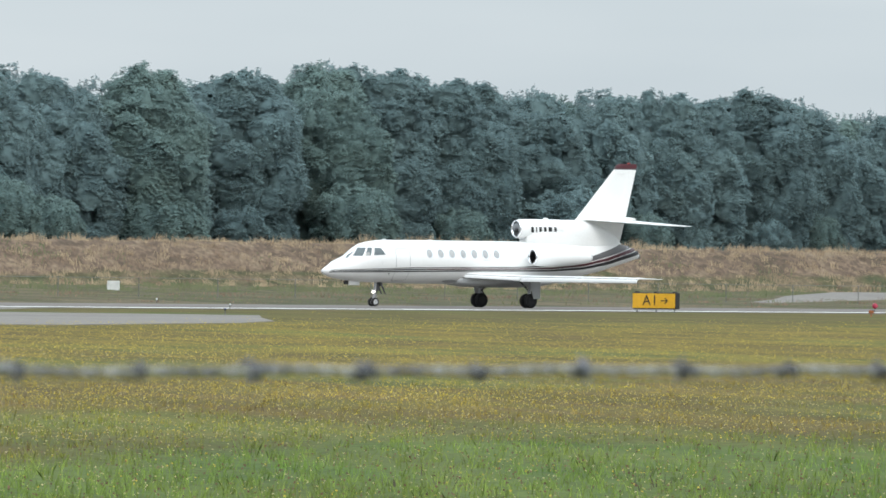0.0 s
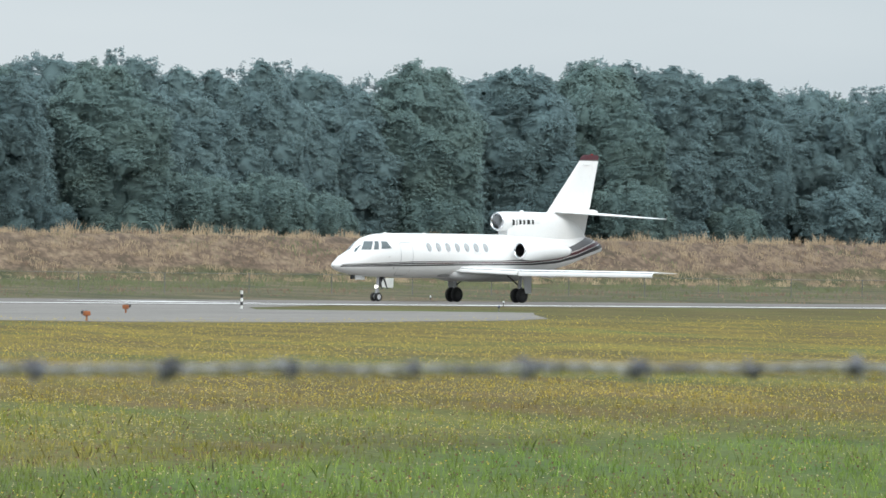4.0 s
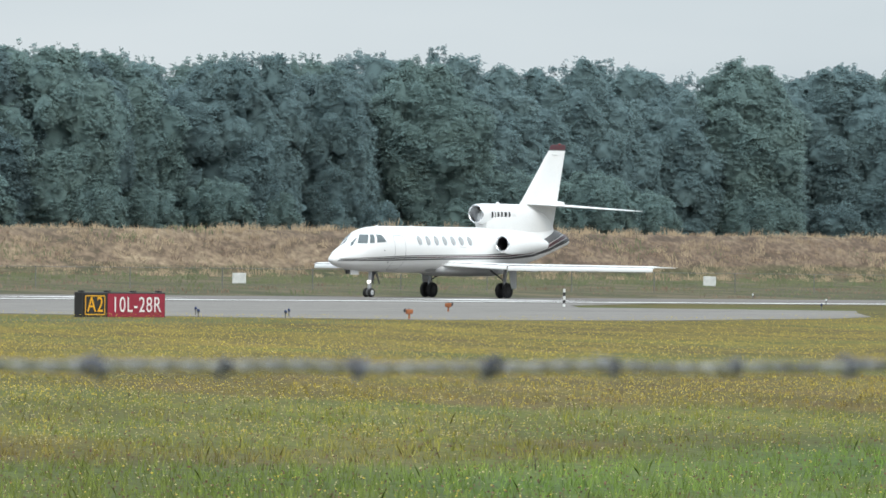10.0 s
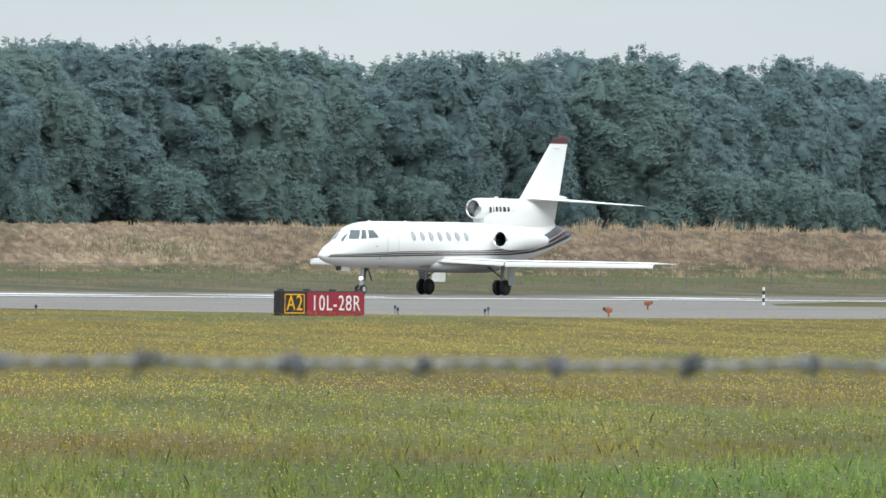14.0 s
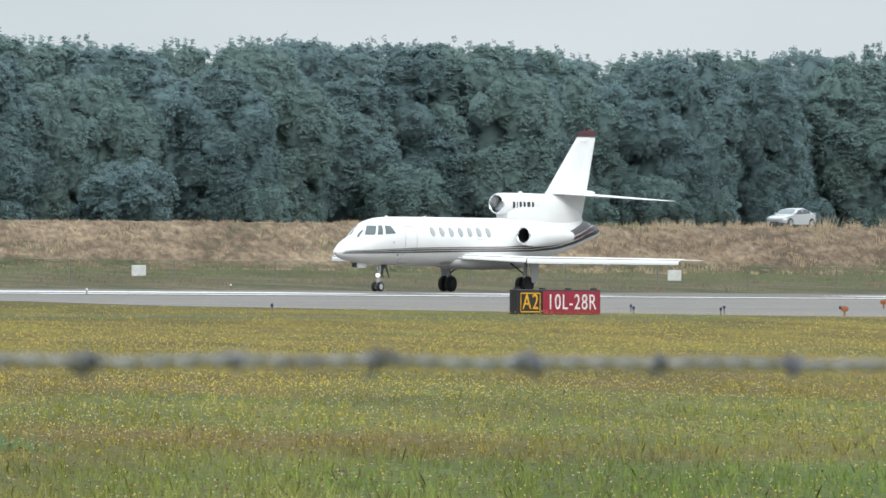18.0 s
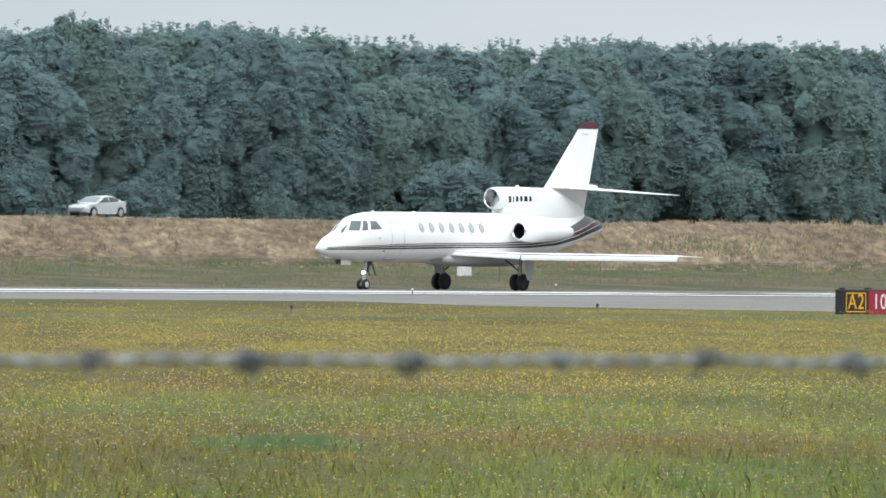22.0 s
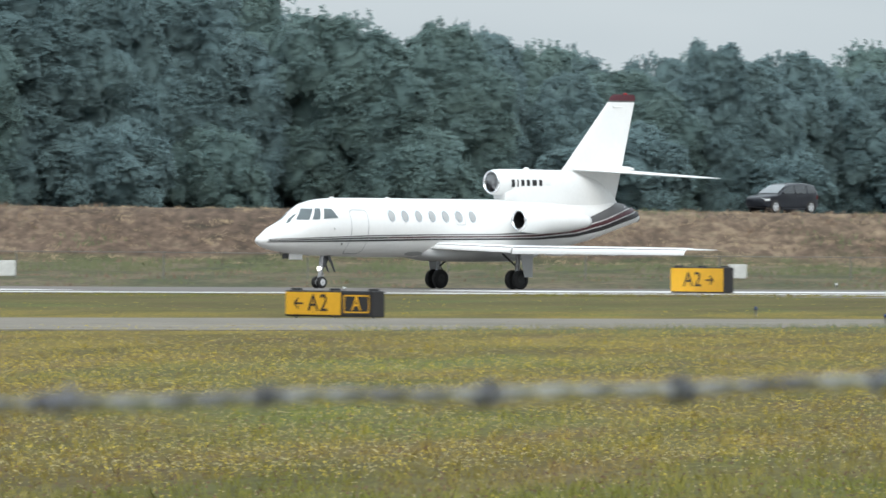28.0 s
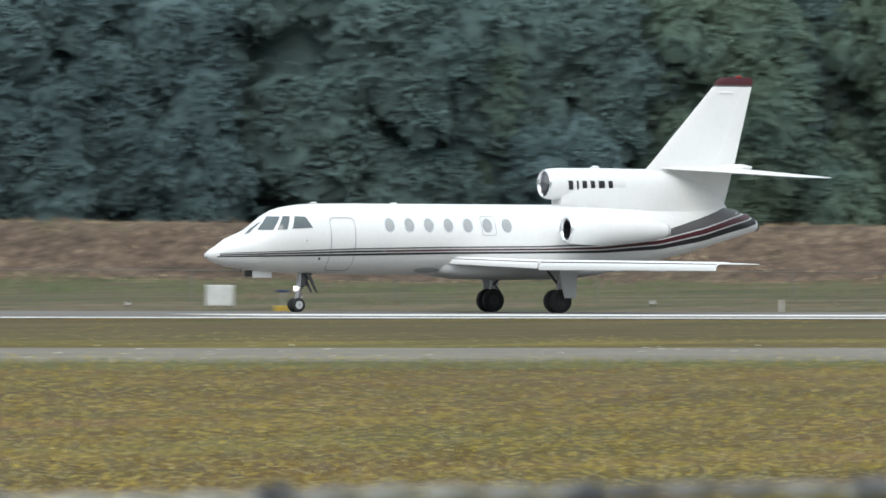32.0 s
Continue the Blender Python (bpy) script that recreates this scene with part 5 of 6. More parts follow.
    for (xa, za), (xb, zb), nm in screens:
        bm = bmesh.new()
        grid = [[bm.verts.new(at(xa + (xb - xa) * i / 4, za + (zb - za) * i / 4 + 0.03 * math.sin(math.pi * i / 4), k, 0.016)) for k in (-0.84, -0.5, 0, 0.5, 0.84)] for i in range(5)]
        for u, v in zip(grid, grid[1:]):
            for i in range(4):
                bm.faces.new((u[i], u[i + 1], v[i + 1], v[i]))
        bmesh.ops.recalc_face_normals(bm, faces=bm.faces)
        if sum(f.normal.z for f in bm.faces) < 0:
            bmesh.ops.reverse_faces(bm, faces=bm.faces)
        part(nm, shade(bm, 60), M_CARW if nm == "windscreen" else M_CARG, body, "sloping glass painted pale for the mirrored sky" if nm == "windscreen" else "dark sloping glass")
    part("grille", shade(rings_bm([[at(half * q, z, k, 0.012) for q, z in ((0.93, 0.40 * top), (0.985, 0.40 * top), (0.985, 0.45 * top), (0.93, 0.45 * top))] for k in (-0.5, 0, 0.5)]), 50), M_SIGNK, body, "dark grille")
    part("lower_intake", shade(rings_bm([[at(half * q, z, k, 0.012) for q, z in ((0.93, 0.30), (0.985, 0.30), (0.985, 0.35), (0.93, 0.35))] for k in (-0.55, 0, 0.55)]), 50), M_SIGNK, body, "dark lower intake")
    return c


SEDAN = [(2.14, 0.42), (2.19, 0.60), (2.06, 0.73), (1.62, 0.84), (1.06, 0.92), (0.62, 1.14), (0.22, 1.32), (-0.22, 1.395), (-0.75, 1.37), (-1.25, 1.19), (-1.62, 1.04), (-2.05, 1.0), (-2.17, 0.80), (-2.16, 0.45), (-2.0, 0.26), (-0.8, 0.22), (0.8, 0.22), (1.95, 0.26)]
SEDAN_G = [[(0.78, 0.93), (0.60, 1.05), (0.25, 1.24), (-0.16, 1.30), (-0.16, 0.96)], [(-0.22, 0.96), (-0.22, 1.30), (-0.72, 1.28), (-1.02, 1.18), (-1.16, 1.02)]]
SUV = [(2.34, 0.50), (2.38, 0.72), (2.25, 0.92), (1.70, 1.05), (1.20, 1.12), (0.70, 1.42), (0.25, 1.66), (-0.3, 1.76), (-1.2, 1.77), (-2.0, 1.66), (-2.25, 1.38), (-2.42, 1.05), (-2.44, 0.6), (-2.25, 0.34), (-0.9, 0.28), (0.9, 0.28), (2.15, 0.34)]
SUV_G = [[(1.0, 1.14), (0.70, 1.34), (0.28, 1.57), (-0.12, 1.64), (-0.12, 1.16)], [(-0.2, 1.16), (-0.2, 1.645), (-1.1, 1.66), (-1.1, 1.17)], [(-1.2, 1.17), (-1.2, 1.65), (-1.85, 1.57), (-2.1, 1.25)]]
ROAD_Y = 457.0
sedan = car("sedan", pose(656, ROAD_Y, 3.5, 0, 0, 180), SEDAN, SEDAN_G, [((0.98, 0.94), (0.30, 1.30), "windscreen"), ((-0.85, 1.35), (-1.5, 1.10), "rear_window")], (1.30, -1.28), 0.31, 1.74, 0.95, M_CARS, "silver four-door sedan driving along the levee road")
part("boot_spoiler", box_bm(-2.12, -0.62, 1.01, -1.90, 0.62, 1.05, 0.015), M_CARS, sedan, "low silver spoiler on the boot lid")
suv = car("suv", pose(656, ROAD_Y, 3.5, 0, 0, 180), SUV, SUV_G, [((1.16, 1.16), (0.30, 1.66), "windscreen"), ((-2.05, 1.64), (-2.34, 1.2), "rear_window")], (1.45, -1.45), 0.36, 1.9, 1.14, M_CARK, "black sport utility vehicle driving along the levee road")

# ---- woods behind the levee ----
def quads_mesh(name, centres, normals, sizes, material, rng, aspect=1.0):
    """Many small leaf cards in one mesh, built from arrays."""
    n = len(centres)
    ref = rng.normal(size=(n, 3))
    u = np.cross(normals, ref)
    u /= np.linalg.norm(u, axis=1)[:, None] + 1e-9
    v = np.cross(normals, u)
    v /= np.linalg.norm(v, axis=1)[:, None] + 1e-9
    u, v = u * sizes[:, None], v * sizes[:, None] * aspect
    corners = np.stack([centres - u * 0.5 - v * 0.15, centres - v * 0.6, centres + u * 0.55 + v * 0.05, centres + v * 0.6], 1).reshape(-1, 3)
    me = bpy.data.meshes.new(name)
    me.vertices.add(4 * n)
    me.vertices.foreach_set("co", corners.astype(np.float32).ravel())
    me.loops.add(4 * n)
    me.loops.foreach_set("vertex_index", np.arange(4 * n, dtype=np.int32))
    me.polygons.add(n)
    me.polygons.foreach_set("loop_start", np.arange(0, 4 * n, 4, dtype=np.int32))
    me.materials.append(material)
    me.update(calc_edges=True)
    return me


def leaf_mesh(name, cards, card_n, sizes, shade_n, skin, material, rng):
    """Three-cornered leaf sprays over the inner mass of a crown (points, normals, four corners a face), in one mesh."""
    n = len(cards)
    ref = rng.normal(size=(n, 3))
    u = np.cross(card_n, ref)
    u /= np.linalg.norm(u, axis=1)[:, None] + 1e-9
    v = np.cross(card_n, u)
    u, v = u * sizes[:, None], v * sizes[:, None]
    tri = np.stack([cards - u * 0.62 - v * 0.30, cards + u * 0.62 - v * 0.22, cards + v * 0.66], 1).reshape(-1, 3)
    co, nor, idx = [tri], [np.repeat(shade_n, 3, 0)], [np.arange(3 * n)]
    starts, base, loops = [np.arange(0, 3 * n, 3)], 3 * n, 3 * n
    for p, d, faces in skin:
        co.append(p)
        nor.append(d)
        idx.append((faces + base).ravel())
        starts.append(loops + np.arange(0, 4 * len(faces), 4))
        base += len(p)
        loops += 4 * len(faces)
    co, nor, idx, starts = np.concatenate(co), np.concatenate(nor), np.concatenate(idx), np.concatenate(starts)
    me = bpy.data.meshes.new(name)
    me.vertices.add(len(co))
    me.vertices.foreach_set("co", co.astype(np.float32).ravel())
    me.loops.add(len(idx))
    me.loops.foreach_set("vertex_index", idx.astype(np.int32))
    me.polygons.add(len(starts))
    me.polygons.foreach_set("loop_start", starts.astype(np.int32))
    me.polygons.foreach_set("use_smooth", np.ones(len(starts), bool))
    me.materials.append(material[0])
    me.materials.append(material[1])
    me.polygons.foreach_set("material_index", (np.arange(len(starts)) < n).astype(np.int32))
    me.update(calc_edges=True)
    nor = nor / (np.linalg.norm(nor, axis=1)[:, None] + 1e-9)
    me.normals_split_custom_set_from_vertices(nor.tolist())
    return me


def grid_skin(p):
    """Normals and faces for a grid of points (rows, columns, 3), rows going up and columns to the right."""
    du = np.gradient(p, axis=1)
    dv = np.gradient(p, axis=0)
    nn = np.cross(du, dv)
    nn /= np.linalg.norm(nn, axis=2)[:, :, None] + 1e-9
    r, c = p.shape[:2]
    i = np.arange(r * c).reshape(r, c)
    faces = np.stack([i[:-1, :-1], i[:-1, 1:], i[1:, 1:], i[1:, :-1]], 2).reshape(-1, 4)
    return p.reshape(-1, 3), nn.reshape(-1, 3), faces


def crown_width(f, spread):
    w_ = spread * (0.80 + 0.22 * math.sin(min(1.0, f * 1.15) * math.pi * 0.85))
    return w_ * (1.0 if f < 0.55 else max(0.0, 1.0 - ((f - 0.55) / 0.47) ** 2.2) ** (1 / 1.8))


OPEN_SKY = np.array([-0.20, -0.50, 0.62])      # leaves turn their faces to the light, out of the wood and up


def make_tree(seed, height, spread, material, boughs, each, label, low=0.02, shoots=40, full=1.0, leaf=1.0):
    """A trunk with limbs, and a crown of many boughs, each a loose upright tuft of leaf sprays. full: how dense the tufts are."""
    rng = np.random.default_rng(seed)
    t = thing("tree", pose(0, 0, 0), label, "tree", "trees along the levee")
    bm = bmesh.new()
    path = [Vector((0, 0, -0.3))]
    for k in range(1, 7):
        path.append(Vector((rng.normal() * 0.12 * k ** 0.5, rng.normal() * 0.12 * k ** 0.5, height * 0.86 * k / 6)))
    r0 = 0.010 * height + 0.03
    for k in range(6):
        tube_bm(path[k], path[k + 1], r0 * (1 - k / 6.6), r0 * (1 - (k + 1) / 6.6), 7, bm, False)
    for k in range(14):
        f = 0.2 + 0.65 * k / 14
        a, w_ = k * 2.4, crown_width(f, spread) * 0.8
        tube_bm(path[min(5, int(f * 6.2))], Vector((math.cos(a) * w_, math.sin(a) * w_, (f + 0.08) * height)), r0 * 0.3 * (1.1 - f), r0 * 0.06, 5, bm, False)
    part("trunk", shade(bm, 60), M_BARK, t, "pale ridged trunk and limbs")
    small = min(1.0, height / 9.0)
    cs, ns, sh, ss, skin = [], [], [], [], []
    for b in range(boughs):
        f = low + (0.965 - low) * ((b + rng.random()) / boughs) ** 0.92
        a = -math.pi / 2 + rng.uniform(-1, 1) * 2.0
        w_ = crown_width(f, spread) * rng.uniform(0.70, 0.92) * (1 + 0.25 * noise.noise((math.cos(a) * 1.3 + seed, math.sin(a) * 1.3, f * 4.5)))
        c = np.array([math.cos(a) * w_, math.sin(a) * w_, f * height])
        rad = small * rng.uniform(0.7, 1.5) * (1.0 if f < 0.75 else 0.75)
        tall = rad * rng.uniform(1.1, 1.9)
        # the bough's leaf mass: a lumpy cap that bulges out of the crown
        out = Vector((math.cos(a), math.sin(a), 0.35 if f < 0.85 else 1.2)).normalized()
        flat = Vector((math.cos(a), math.sin(a), 0.0))
        e1 = Vector((-math.sin(a), math.cos(a), 0.0))
        e2 = out.cross(e1)
        rows, cols = 4, 7
        p = np.zeros((rows + 1, cols + 1, 3))
        for i in range(rows + 1):
            th = 1.9 * (1 - i / rows) + 0.02
            for j in range(cols + 1):
                ph = 2 * math.pi * (j % cols) / cols
                q = out * math.cos(th) + (e1 * math.cos(ph) + e2 * math.sin(ph)) * math.sin(th)
                g = 0.92 + 0.26 * noise.noise(q * 1.7 + Vector((seed, b, 0))) + 0.12 * noise.noise(q * 4.0 + Vector((b, seed, 5)))
                v = Vector((q.x * rad * g, q.y * rad * g, q.z * tall * g))
                p[i, j] = v - flat * (0.3 * v.dot(flat))
        co, nor, faces = grid_skin(p + c)
        soft = nor * 0.32 + OPEN_SKY
        skin.append((co, soft, faces))
        # leaf sprays over it, turned to the light
        m = int(each * full * rad * tall / (1.7 * small * small))
        k = faces[rng.integers(0, len(faces), m)]
        wu, wv = rng.random((m, 1)), rng.random((m, 1))
        share = np.stack([(1 - wu) * (1 - wv), wu * (1 - wv), wu * wv, (1 - wu) * wv], 1)
        d = (nor[k] * share).sum(1)
        cs.append((co[k] * share).sum(1) + d * rng.uniform(0.0, 0.22, (m, 1)) * small + rng.normal(size=(m, 3)) * 0.05)
        nn = OPEN_SKY * 0.9 + d * 0.6 + rng.normal(size=(m, 3)) * 0.24
        ns.append(nn / np.linalg.norm(nn, axis=1)[:, None])
        sh.append((soft[k] * share).sum(1) + rng.normal(size=(m, 3)) * 0.06)
        ss.append(leaf * rng.uniform(0.35, 0.80, m) * (0.6 + 0.4 * small))
    # short leading shoots that make the ragged skyline
    for k in range(shoots):
        f = rng.uniform(0.80, 0.99)
        a = rng.uniform(0, 2 * math.pi)
        w_ = crown_width(f, spread) * rng.uniform(0.4, 1.0)
        m = int(6 + 8 * rng.random())
        up_ = rng.random(m)
        long_ = small * (0.35 + 1.0 * rng.random() ** 2)
        cs.append(np.array([math.cos(a) * w_, math.sin(a) * w_, f * height + 0.25 * small]) + np.stack([rng.normal(size=m) * 0.17 * (1.15 - up_), rng.normal(size=m) * 0.15, up_ * long_], 1))
        nn = rng.normal(size=(m, 3)) * 0.5 + np.array([0, -0.8, 0.5])
        ns.append(nn / np.linalg.norm(nn, axis=1)[:, None])
        sh.append(nn * 0.2 + OPEN_SKY)
        ss.append(rng.uniform(0.22, 0.42, m))
    rows, cols = 10, 14
    p = np.zeros((rows + 1, cols + 1, 3))
    for i in range(rows + 1):
        f = low + (0.90 - low) * i / rows
        for j in range(cols + 1):
            a = -math.pi / 2 + math.pi * (2 * j / cols - 1)
            w_ = crown_width(f, spread) * 0.68 * full
            p[i, j] = (math.cos(a) * w_, math.sin(a) * w_, f * height)
    co, nor, faces = grid_skin(p)
    if full >= 1.0:
        skin.append((co, nor * 0.3 + OPEN_SKY, faces))
    m = int(each * 6 * full)
    shown = np.where(nor[:, 1] < 0.4)[0]
    k = shown[rng.integers(0, len(shown), m)]
    cs.append(co[k] + nor[k] * rng.uniform(0.0, 0.25, (m, 1)) + rng.normal(size=(m, 3)) * np.array([0.5, 0.3, 0.6]) * small)
    nn = OPEN_SKY + rng.normal(size=(m, 3)) * 0.24
    ns.append(nn / np.linalg.norm(nn, axis=1)[:, None])
    sh.append(OPEN_SKY + nor[k] * 0.3)
    ss.append(leaf * rng.uniform(0.4, 0.9, m) * (0.6 + 0.4 * small))
    cs = np.concatenate(cs)
    cs[:, 2] = np.maximum(cs[:, 2], 0.1)
    o = new("crown", leaf_mesh("crown", cs, np.concatenate(ns), np.concatenate(ss), np.concatenate(sh), skin, material, rng))
    o.parent = t
    return t


G1 = "tall deciduous tree with a dense dark green crown"
G2 = "tall deciduous tree with a lighter green crown"
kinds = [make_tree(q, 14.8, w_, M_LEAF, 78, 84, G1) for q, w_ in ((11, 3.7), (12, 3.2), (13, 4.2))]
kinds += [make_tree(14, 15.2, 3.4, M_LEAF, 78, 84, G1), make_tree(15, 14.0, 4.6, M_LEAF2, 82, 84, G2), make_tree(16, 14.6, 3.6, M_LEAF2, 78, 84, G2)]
fresh = [make_tree(18, 14.6, 3.6, M_LEAF3, 78, 84, "tall deciduous tree with a fresh green crown"), make_tree(19, 11.5, 3.3, M_LEAF3, 70, 84, "rounded deciduous tree with a fresh green crown")]
bushes = [make_tree(21, 4.6, 2.7, M_LEAF, 30, 60, "broad dark green shrub at the wood's edge", shoots=14), make_tree(22, 5.6, 2.6, M_LEAF2, 30, 60, "lighter green young tree at the wood's edge", shoots=14), make_tree(23, 5.2, 2.3, M_LEAF3, 30, 60, "fresh green young tree at the wood's edge", shoots=14)]
TALL = "tall deciduous tree standing back in the wood"
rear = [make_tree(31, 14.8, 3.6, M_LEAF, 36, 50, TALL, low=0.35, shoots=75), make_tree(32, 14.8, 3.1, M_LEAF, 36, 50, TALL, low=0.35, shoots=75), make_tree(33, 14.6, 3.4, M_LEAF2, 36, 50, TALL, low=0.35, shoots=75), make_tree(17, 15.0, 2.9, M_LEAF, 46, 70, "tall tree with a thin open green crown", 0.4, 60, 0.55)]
# skyline heights along the wood
SKY = [(150, 19.0), (330, 19.5), (395, 19.0), (424, 17.3), (436, 15.8), (443, 13.6), (453, 14.2), (460, 13.1), (477, 12.9), (488, 14.1), (497, 13.2), (510, 14.8), (532, 15.4), (552, 16.2), (576, 16.3), (587, 14.9), (604, 16.2), (616, 16.5), (630, 15.9), (646, 15.8), (664, 16.3), (680, 17.2), (689, 15.2), (704, 16.6), (735, 16.6), (746, 17.9), (754, 17.6), (768, 16.6), (800, 16.5), (823, 16.4), (840, 15.0), (900, 15.5)]
rng = random.Random(5)
used = set()


def plant(pool, x, y, h):
    """One of the pool, grown to height h."""
    ob = pool[rng.randrange(len(pool))]
    s = h / HEIGHTS[ob.name]
    wide = s * rng.uniform(1.1, 1.45)
    m = pose(x, y, ground_z(x, y) - 0.05, 0, 0, rng.uniform(-30, 30) - 45)
    if ob.name in used:
        ob = copy_thing(ob, m)
    else:
        used.add(ob.name)
    ob.matrix_basis = m @ Matrix.Diagonal((wide, wide, s, 1))
    return ob


HEIGHTS = {o.name: h for o, h in zip(kinds + fresh + bushes + rear, (14.8, 14.8, 14.8, 15.2, 14.0, 14.6, 14.6, 11.5, 4.6, 5.6, 5.2, 14.8, 14.8, 14.6, 15.0))}
x = 168.0
while x < 890:
    pool = fresh if rng.random() < (0.4 if x < 400 else 0.0) else kinds
    plant(pool, x + rng.uniform(-0.8, 0.8), 480 + rng.uniform(-2.5, 3), (lerp_line(x, SKY) - 1.0) * rng.uniform(0.72, 0.95))
    x += 5.2 * rng.uniform(0.7, 1.3)
x = 166.0
while x < 910:
    xs_ = x * 480 / 489
    plant(rear[:3] if rng.random() < 0.93 else rear, x, 489 + rng.uniform(-2, 3), (lerp_line(xs_, SKY) - 1.0) * rng.uniform(0.945, 0.99))
    x += 4.2 * rng.uniform(0.85, 1.15)
x = 168.0
while x < 890:
    plant(bushes if x < 400 else bushes[:2], x, 474 + rng.uniform(-1, 2), rng.uniform(2.6, 5.6))
    x += 14.0 * rng.uniform(0.5, 1.5)
for x in (569.6, 571.8, 574.0):      # a closer group in the rear row
    plant(rear[:3], x, 488.5, (lerp_line(x * 480 / 489, SKY) - 1.0) * 0.965)
# the wood goes on behind its edge
wrng = np.random.default_rng(9)
wx_ = np.arange(150.0, 940.0, 1.4)
wall = np.zeros((13, len(wx_), 3))
for j, x in enumerate(wx_):
    top = (lerp_line(x * 0.96, SKY) - 1.0) * 0.88
    for i in range(13):
        z = top * i / 12
        wall[i, j] = (x, 499 - 1.6 * noise.noise((x * 0.3, 4.0, z * 0.3)), z + ground_z(x, 499))
co, nor, faces = grid_skin(wall)
pick = wrng.integers(0, len(co), 14000)
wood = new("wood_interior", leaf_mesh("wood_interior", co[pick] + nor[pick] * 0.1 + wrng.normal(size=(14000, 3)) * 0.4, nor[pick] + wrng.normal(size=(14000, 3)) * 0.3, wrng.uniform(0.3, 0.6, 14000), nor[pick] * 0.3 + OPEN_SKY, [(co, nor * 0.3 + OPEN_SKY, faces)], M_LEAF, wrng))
tagged(wood, "dense shaded green foliage inside the wood", "trees", kind="stuff")


# ---- grass, flowers and weeds: uncountable small growth ----
def blades_object(name, px, py, pz, height, width, lean, material, label, rng, seg=2):
    """Upright tapering blades, each a thin leaf of one or two faces."""
    n = len(px)
    # each leaf turns its flat side towards the open field
    ang = -np.arctan2(px, py) + rng.uniform(-0.9, 0.9, n)
    ux, uy = np.cos(ang) * width, np.sin(ang) * width
    dirn = rng.uniform(0, 2 * math.pi, n)
    lx, ly = np.cos(dirn) * lean * height, np.sin(dirn) * lean * height
    b0 = np.stack([px - ux / 2, py - uy / 2, pz], 1)
    b1 = np.stack([px + ux / 2, py + uy / 2, pz], 1)
    m1 = np.stack([px + ux * 0.4 + lx * 0.35, py + uy * 0.4 + ly * 0.35, pz + height * 0.55], 1)
    m0 = np.stack([px - ux * 0.4 + lx * 0.35, py - uy * 0.4 + ly * 0.35, pz + height * 0.55], 1)
    tp = np.stack([px + lx, py + ly, pz + height], 1)
    co = np.stack([b0, b1, m1, tp, m0], 1).reshape(-1, 3)
    me = bpy.data.meshes.new(name)
    me.vertices.add(5 * n)
    me.vertices.foreach_set("co", co.astype(np.float32).ravel())
    me.loops.add(5 * n)
    me.loops.foreach_set("vertex_index", np.arange(5 * n, dtype=np.int32))
    me.polygons.add(n)
    me.polygons.foreach_set("loop_start", np.arange(0, 5 * n, 5, dtype=np.int32))
    me.polygons.foreach_set("use_smooth", np.ones(n, bool))
    me.materials.append(material)
    me.update(calc_edges=True)
    me.normals_split_custom_set_from_vertices([(-0.35, -0.35, 0.87)] * (5 * n))
    return tagged(new(name, me), label, "grass", kind="stuff")


def inside(px, py, poly):
    """Which points lie within a polygon."""
    hit = np.zeros(len(px), bool)
    for (ax_, ay_), (bx_, by_) in zip(poly, poly[1:] + poly[:1]):
        cross = (ay_ > py) != (by_ > py)
        if ay_ != by_:
            hit ^= cross & (px < (bx_ - ax_) * (py - ay_) / (by_ - ay_) + ax_)
    return hit


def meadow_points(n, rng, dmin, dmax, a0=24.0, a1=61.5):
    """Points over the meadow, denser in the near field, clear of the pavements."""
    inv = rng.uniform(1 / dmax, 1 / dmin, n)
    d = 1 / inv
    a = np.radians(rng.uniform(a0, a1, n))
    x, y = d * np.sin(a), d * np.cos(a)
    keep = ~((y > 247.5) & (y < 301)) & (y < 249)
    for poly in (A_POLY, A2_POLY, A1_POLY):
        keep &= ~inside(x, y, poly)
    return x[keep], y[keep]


def tall_verge(x, y):
    """How tall the growth stands: uncut along most of the taxiway edge, mown elsewhere."""
    band = np.clip((y - 136) / 8, 0, 1) * (y < 151.2)
    t = 1 + 0.5 * band * np.clip((104 - x) / 10, 0, 1)
    return np.where(y > 196, 0.55, t)


nrng = np.random.default_rng(3)
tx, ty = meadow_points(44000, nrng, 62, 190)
tn = len(tx)
tuft_h = 0.022 + 0.075 * nrng.random(tn) ** 1.6
lush = (ty < 57 + 4 * np.sin(tx * 0.11)) | (np.sin(tx * 0.9 + 0.7 * np.sin(ty * 0.5)) * np.sin(ty * 0.63 + 0.4 * np.sin(tx * 0.33)) > 0.72)
lush |= nrng.random(tn) < 0.9 * np.exp(-((tx - 94) ** 2 + (ty - 69) ** 2) / 170)
tuft_h *= np.where(lush, 1.45, 1.0) * tall_verge(tx, ty)
who = np.repeat(np.arange(tn), 5)
gn = len(who)
gx, gy = tx[who] + nrng.normal(size=gn) * 0.035, ty[who] + nrng.normal(size=gn) * 0.035
blades_object("meadow_grass", gx, gy, np.full(gn, -0.05), tuft_h[who] * nrng.uniform(0.6, 1.25, gn) + 0.02, nrng.uniform(0.005, 0.011, gn), nrng.uniform(0.15, 0.7, gn), M_GRASS, "dense dry and green meadow grass of the airfield", nrng)


def heads_object(name, x, y, z, size, material, label, rng):
    n = len(x)
    c = np.stack([x, y, z], 1)
    nn = rng.normal(size=(n, 3)) * 0.30 + np.array([-0.48, -0.42, 0.68])
    nn /= np.linalg.norm(nn, axis=1)[:, None]
    return tagged(new(name, quads_mesh(name, c, nn, size, material, rng, 0.7)), label, "flowers", kind="stuff")


